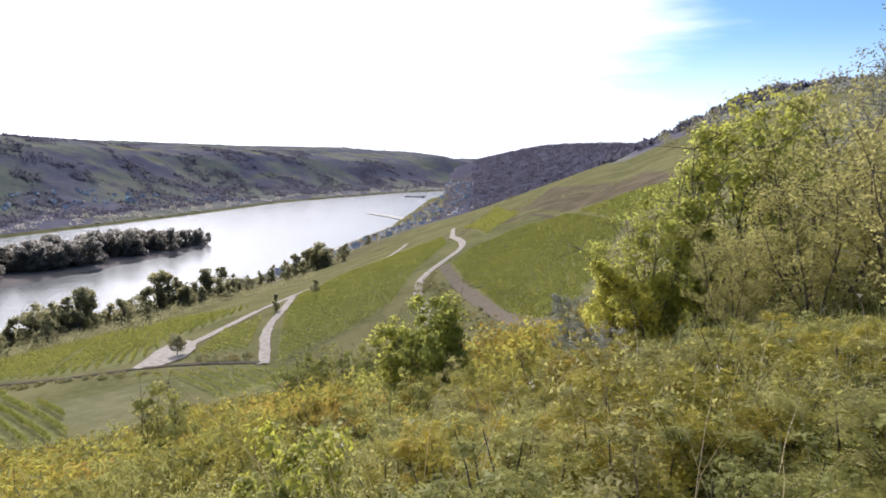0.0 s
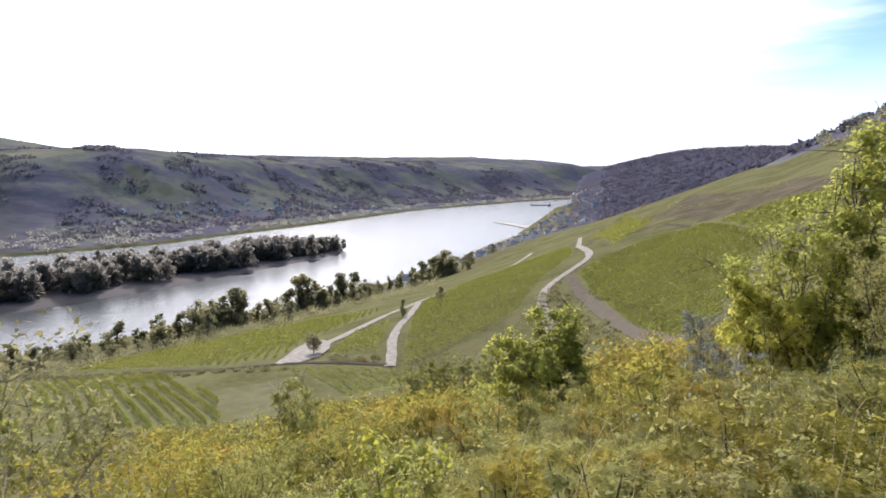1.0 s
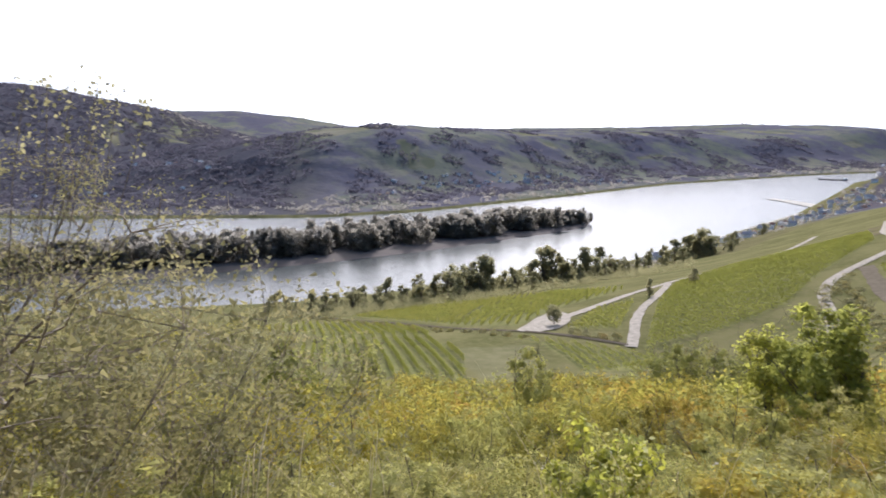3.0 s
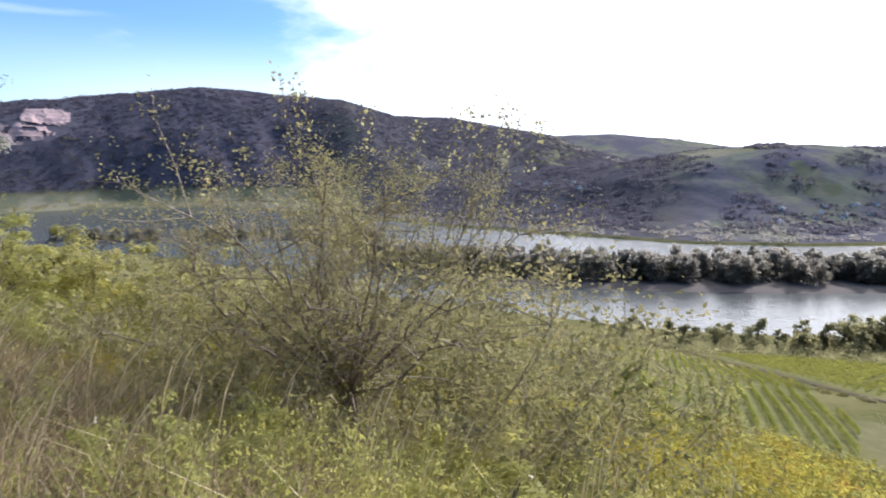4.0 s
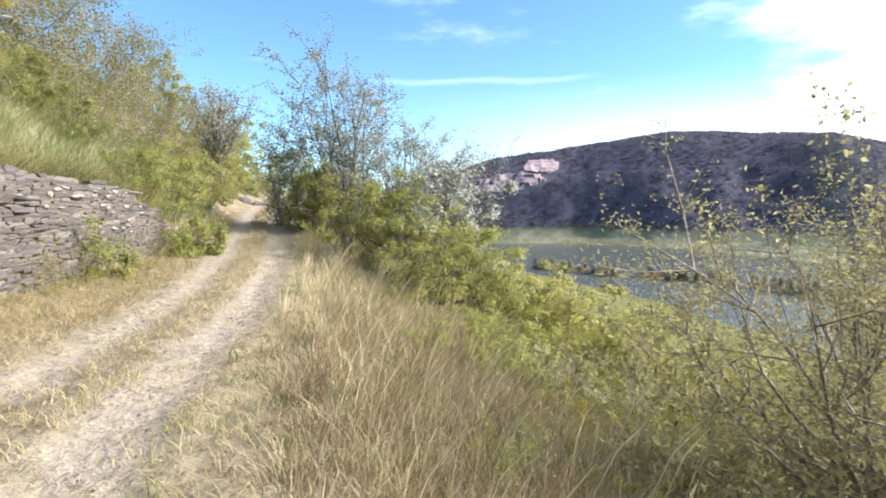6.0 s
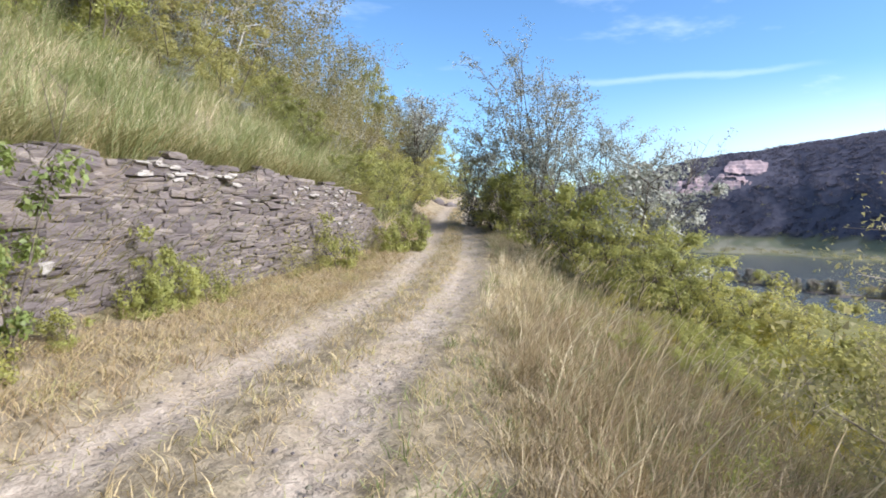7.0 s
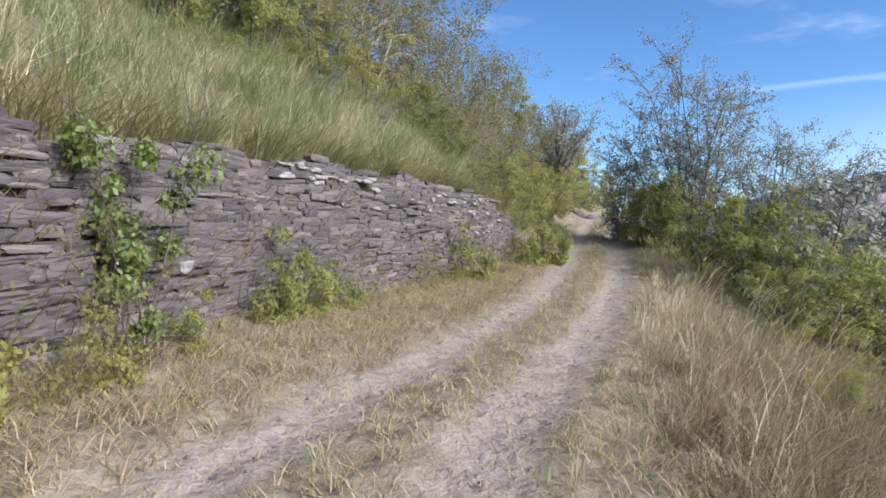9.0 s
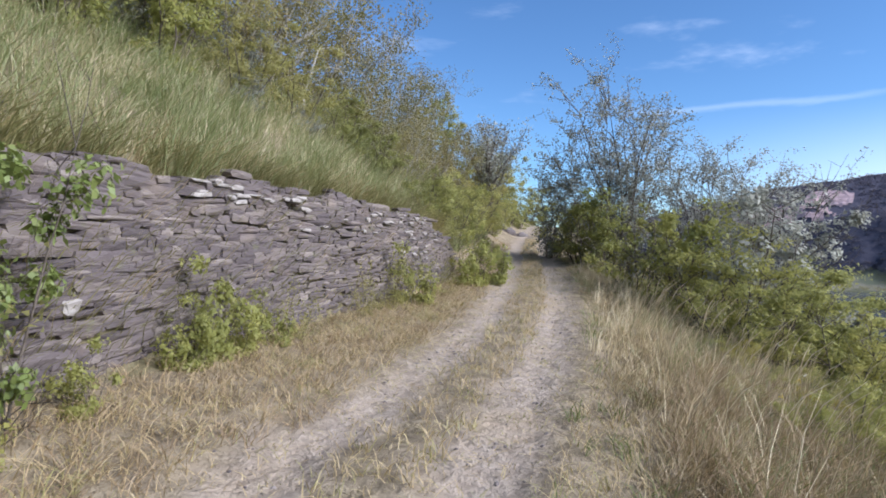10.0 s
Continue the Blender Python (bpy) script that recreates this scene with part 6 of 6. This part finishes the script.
turf("bank_grass", GRASS_STALK, "pale seeding grass among the bank's green grass", 16, 9000, (-8, 26), (1.2, 9.2), lambda ls, ln_, x, y, g: (over_wall(x, y) > 0.2) & (ln_ > 2.2) & (waves(x, y, 2.4, 79) > -0.1), 0.6, 0.0035, 0.5, (-0.3, 0.1))
turf("heath", LEAF_RUSSET, "dark brown heathy tufts overhanging the wall's top", 13, 60000, (-4, 16.5), (1.7, 4.45), lambda ls, ln_, x, y, g: (over_wall(x, y) > 0.05) & (over_wall(x, y) < 0.55) & (waves(x, y, 1.1, 74) > -0.25), 0.40, 0.005, 0.8, (-0.75, 0.45))
turf("foot_grass", GRASS_RUST, "dry grass at the foot of the slate wall", 9, 34000, (-3, 30), (0.0, 3.8), lambda ls, ln_, x, y, g: (over_wall(x, y) < -0.05) & (ln_ > 1.1 + 0.2 * waves(x, y, 1.0, 80)) & (waves(x, y, 0.8, 81, 2) > -0.35), 0.17, 0.004, 1.2)
turf("foot_grass", GRASS_DRY, "flattened straw grass along the foot of the wall", 18, 26000, (-3, 26), (0.0, 3.8), lambda ls, ln_, x, y, g: (over_wall(x, y) < -0.05) & (ln_ > 1.1) & (waves(x, y, 0.9, 83, 2) > -0.1), 0.15, 0.004, 1.5)
turf("slope_grass", GRASS_BANK, "grass among the scrub on the slope", 10, 3500, (-26, 10), (-20, -4), lambda ls, ln_, x, y, g: waves(x, y, 4.0, 69) > -0.1, 0.55, 0.01, 0.45)
turf("straw_litter", GRASS_DRY, "trodden straw litter lying over the track", 11, 36000, (-2, 22), (-3.2, 3.8), lambda ls, ln_, x, y, g: (np.abs(ln_) < 1.9) & (waves(x, y, 0.6, 70, 2) > -0.25), 0.045, 0.0035, 1.8)
turf("weed_grass", GRASS_BANK, "weedy grass among the brambles", 12, 3000, (-13, -0.8), (-11, -1.0), lambda ls, ln_, x, y, g: (ln_ < -1.5) & (np.hypot(x, y) > 2.4) & (waves(x, y, 1.9, 75) > -0.5), 0.38, 0.005, 0.6)
turf("stalk_grass", GRASS_STALK, "thin pale stalks standing among the brambles", 14, 240, (-9, -0.5), (-5, -1.0), lambda ls, ln_, x, y, g: (ln_ < -1.6) & (np.hypot(x, y) > 2.4), 0.9, 0.0025, 0.45)
turf("weed_grass", GRASS_BANK, "low olive weeds in the track's dry verge", 17, 22000, (0.5, 22), (-4.5, 1.0), lambda ls, ln_, x, y, g: (ln_ < -1.2) & (ln_ > -3.1) & (waves(x, y, 1.0, 82, 2) > 0.1), 0.2, 0.005, 0.9, (0, 0), 12, 0.07)
# seed heads on the stalks, and a few pale flowers
rng = np.random.RandomState(53)
pts = field_points(rng, 620, (-1, 20), (-5.0, -0.8), lambda ls, ln_, x, y, g: (ln_ < -1.9) & (np.hypot(x, y) > 2.2) & (waves(x, y, 1.7, 66) > 0.0))
spikes = []
for p in pts:
    h, bend = rng.uniform(0.65, 1.15), np.array((-0.2, 0.22)) * rng.uniform(0.4, 1.5)
    a = p + (0, 0, 0)
    line = np.array([a, a + (bend[0] * h * 0.3, bend[1] * h * 0.3, h * 0.6), a + (bend[0] * h * 0.7, bend[1] * h * 0.7, h * 0.85), a + (bend[0] * h * 1.2, bend[1] * h * 1.2, h)])
    spikes.append(tube(line, (0.0016, 0.0016, 0.0055, 0.0016), 3))
tagged(new("seed_heads", mesh_of("seed_heads", *joined(spikes), GRASS_STALK)), "feathery straw seed heads nodding over the grass", "grass", kind="stuff")
for mat, count, label, seed in ((PETAL, 40, "small white flower heads in the grass", 71), (PETAL_YELLOW, 16, "small yellow flowers in the grass", 72)):
    rng = np.random.RandomState(seed)
    pts = field_points(rng, count, (-8, 14), (-6.0, -1.2), lambda ls, ln_, x, y, g: (ln_ < -2.2) & (np.hypot(x, y) > 3.0))
    pts = np.repeat(pts + np.c_[np.zeros((len(pts), 2)), rng.uniform(0.45, 0.85, len(pts))], 7, 0) + rng.normal(size=(len(pts) * 7, 3)) * 0.010
    tagged(new("flowers", mesh_of("flowers", *leaves(pts, 0.016, rng, 0.5, 0.5, quad=True), mat)), label, "flowers", kind="stuff")

# stones lying in the ruts
rng = np.random.RandomState(54)
pts = field_points(rng, 800, (-2, 16), (-2.5, 3.2), lambda ls, ln_, x, y, g: np.abs(ln_) < 1.35)
cube = np.array([(-1, -1, -1), (1, -1, -1), (1, 1, -1), (-1, 1, -1), (-0.6, -0.6, 1), (0.6, -0.6, 1), (0.6, 0.6, 1), (-0.6, 0.6, 1)], float)
cf = np.array([(0, 1, 5, 4), (1, 2, 6, 5), (2, 3, 7, 6), (3, 0, 4, 7), (4, 5, 6, 7)])
bits = [((cube * (1 + 0.3 * rng.normal(size=(8, 3)))) * rng.uniform(0.004, 0.017) * (1.3, 1, 0.5) + p + (0, 0, 0.006), cf) for p in pts]
tagged(new("pebbles", mesh_of("pebbles", *joined(bits), SLATE)), "small slate chips scattered over the track", "pebbles", kind="stuff")

# ---- the dry slate wall ----
wall = tagged(new("wall_slate"), "old dry-stone retaining wall of dark grey slate", "wall", kind="structure")
wall_turn = Matrix(((ALONG[0], UPHILL[0], 0, 0), (ALONG[1], UPHILL[1], 0, 0), (0, 0, 1, 0), (0, 0, 0, 1)))
wall.matrix_basis = wall_turn
S0, S1 = -7.0, 16.7


def wall_top(s):
    return float(np.interp(s, WALL_S, WALL_Z)) + 0.07 * math.sin(s * 2.3) + 0.05 * math.sin(s * 5.1 + 1)


ss = np.linspace(S0 - 0.5, S1, 60)
core = np.array([(s, wall_n(s) + 0.10 + 0.06 * z, z) for s in ss for z in (-0.4, wall_top(s) - 0.06)] + [(s, wall_n(s) + 0.7, z) for s in ss for z in (-0.4, wall_top(s) - 0.02)])
cq = []
for a in range(59):
    for b in (0, 120):
        cq.append((b + 2 * a, b + 2 * a + 2, b + 2 * a + 3, b + 2 * a + 1))
    cq.append((2 * a + 1, 2 * a + 3, 120 + 2 * a + 3, 120 + 2 * a + 1))
part("core", mesh_of("core", core, cq, EARTH), wall, "dark earth core between the stones")
rng = np.random.RandomState(61)


def wall_turned(s):
    """How far the wall's face is turned at s, in radians."""
    return math.atan2(wall_n(s + 0.5) - wall_n(s - 0.5), 1.0)


def slate(length, height, rng):
    """One rough slate with pointed ends, its face towards -y."""
    x, z = length / 2, height / 2
    t = 0.25 * rng.uniform(0.2, 1.0, 4) * min(1, 0.18 / length) * length
    prof = [(-x, rng.uniform(-0.3, 0.3) * z), (-x + t[0], z * rng.uniform(0.75, 1.05)), (x * rng.uniform(-0.3, 0.3), z * rng.uniform(0.85, 1.1)), (x - t[1], z * rng.uniform(0.75, 1.05)),
            (x, rng.uniform(-0.3, 0.3) * z), (x - t[2], -z * rng.uniform(0.75, 1.05)), (-x + t[3], -z * rng.uniform(0.75, 1.05))]
    front = [(a, rng.uniform(-0.012, 0.012), b) for a, b in prof]
    back = [(a, 0.16, b) for a, b in prof]
    v = np.array(front + back + [(0, -0.012, 0), (0, 0.16, 0)])
    f = [(14, (i + 1) % 7, i) for i in range(7)]
    f += [t_ for i in range(7) for t_ in ((i, (i + 1) % 7, 7 + (i + 1) % 7), (i, 7 + (i + 1) % 7, 7 + i))]
    return v, np.array(f)


shapes = []
for k in range(14):
    v, f = slate((0.24, 0.3, 0.36, 0.42, 0.5, 0.58, 0.2)[k % 7], (0.05, 0.06, 0.075, 0.09, 0.055, 0.07, 0.045)[(k * 3) % 7], rng)
    shapes.append((v, f, mesh_of("slate", v, f, SLATE, True), v[:, 0].max() * 2, (0.05, 0.06, 0.075, 0.09, 0.055, 0.07, 0.045)[(k * 3) % 7]))
rest, single = [], 0
z = 0.08
while z < 2.45:
    course = rng.uniform(0.024, 0.062)
    s = S0 + rng.uniform(-0.3, 0)
    while s < S1:
        v, f, me, ln_, hh = shapes[rng.randint(14)]
        stretch = rng.uniform(0.55, 1.3)
        wave = 0.045 * math.sin(s * 0.9 + z * 2) + 0.03 * math.sin(s * 2.7 + z * 5) + 0.012 * math.sin(s * 7.1 + z * 9)
        zz = z + wave + rng.normal() * 0.014
        if zz < wall_top(s) - 0.02 and rng.uniform() > 0.025:
            proud = abs(rng.normal()) * 0.011
            big = rng.uniform() < 0.05
            proud += 0.012 if big else 0.0
            middle_s = s + ln_ * stretch / 2
            m_ = Matrix.LocRotScale((middle_s, wall_n(middle_s) + 0.06 * zz - proud, zz + course / 2), Euler((rng.normal() * 0.06, rng.normal() * 0.034, wall_turned(middle_s) + rng.normal() * 0.03)), (stretch, 1.0, course / hh * rng.uniform(1.3, 2.1) * (1.7 if big else 1.0)))
            if 4.6 < s < 10.5 and single < 300 and rng.uniform() < 0.42:
                ob = part("slate", me, wall)
                ob.matrix_basis = m_
                single += 1
            else:
                a_ = np.array(m_)
                rest.append((v @ a_[:3, :3].T + a_[:3, 3], f))
        s += ln_ * stretch * rng.uniform(0.9, 1.03)
    z += course
more = part("slates", mesh_of("slates", *joined(rest), SLATE, True), wall)
more["kind"] = "stuff"
bm = bmesh.new()
bmesh.ops.create_cube(bm, size=1.0, matrix=Matrix.Translation((5.9, WALL_LINE[1][0] + 0.04, 0.96)) @ Matrix.Rotation(0.12, 4, "Y") @ Matrix.Diagonal((0.15, 0.12, 0.13, 1)))
bmesh.ops.bevel(bm, geom=bm.edges[:], offset=0.022, segments=1, affect="EDGES")
for vert in bm.verts:
    vert.co += Vector((noise.noise(vert.co * 9), noise.noise(vert.co * 9 + Vector((5, 0, 0))), noise.noise(vert.co * 9 + Vector((0, 5, 0))))) * 0.055
me = bpy.data.meshes.new("quartz_block")
bm.to_mesh(me)
bm.free()
me.materials.append(QUARTZ)
part("quartz_block", me, wall, "single pale quartz block")
for k in range(54):
    s, zz = rng.uniform(7.9, 10.4), 2.1 + rng.normal() * 0.08
    if k > 18:
        s, zz = rng.uniform(10.2, 13.0), rng.uniform(1.6, 2.15)
    if k > 28:
        s = rng.uniform(12.8, 15.6)
        zz = wall_top(s) - 0.08 - 0.9 * rng.uniform(0, 1) ** 1.6
    v, f = slate(rng.uniform(0.12, 0.36) * (0.7 if k > 18 else 1.0), rng.uniform(0.03, 0.07), rng)
    pale_one = part("pale_slate", mesh_of("pale_slate", v, f, QUARTZ, True), wall, "pale lichened slate")
    pale_one.matrix_basis = Matrix.LocRotScale((s, wall_n(s) + 0.06 * zz - 0.062, zz), Euler((0, rng.normal() * 0.05, wall_turned(s))), (1, 1, 1))
# rocky ledge where the track tops out
for s, n_, size in ((36.2, 0.2, 0.8), (36.6, -0.7, 0.65), (35.6, 0.9, 0.8)):
    bm = bmesh.new()
    bmesh.ops.create_icosphere(bm, subdivisions=3, radius=0.6 * size)
    for vert in bm.verts:
        vert.co = vert.co * (1 + 0.22 * noise.noise(vert.co * 2.4 + Vector((s, 0, 0))))
        vert.co.z = round(vert.co.z * 7) / 7 * 0.85 + vert.co.z * 0.15
    me = bpy.data.meshes.new("rock")
    bm.to_mesh(me)
    bm.free()
    me.materials.append(SLATE)
    rock_ = tagged(new("rock", me), "weathered slate outcrop at the end of the track", "rock", "ledge rocks")
    rock_.matrix_basis = spot(on_lane(s, n_, 0.12)) @ Matrix.Diagonal((1.3, 1.0, 0.8, 1))
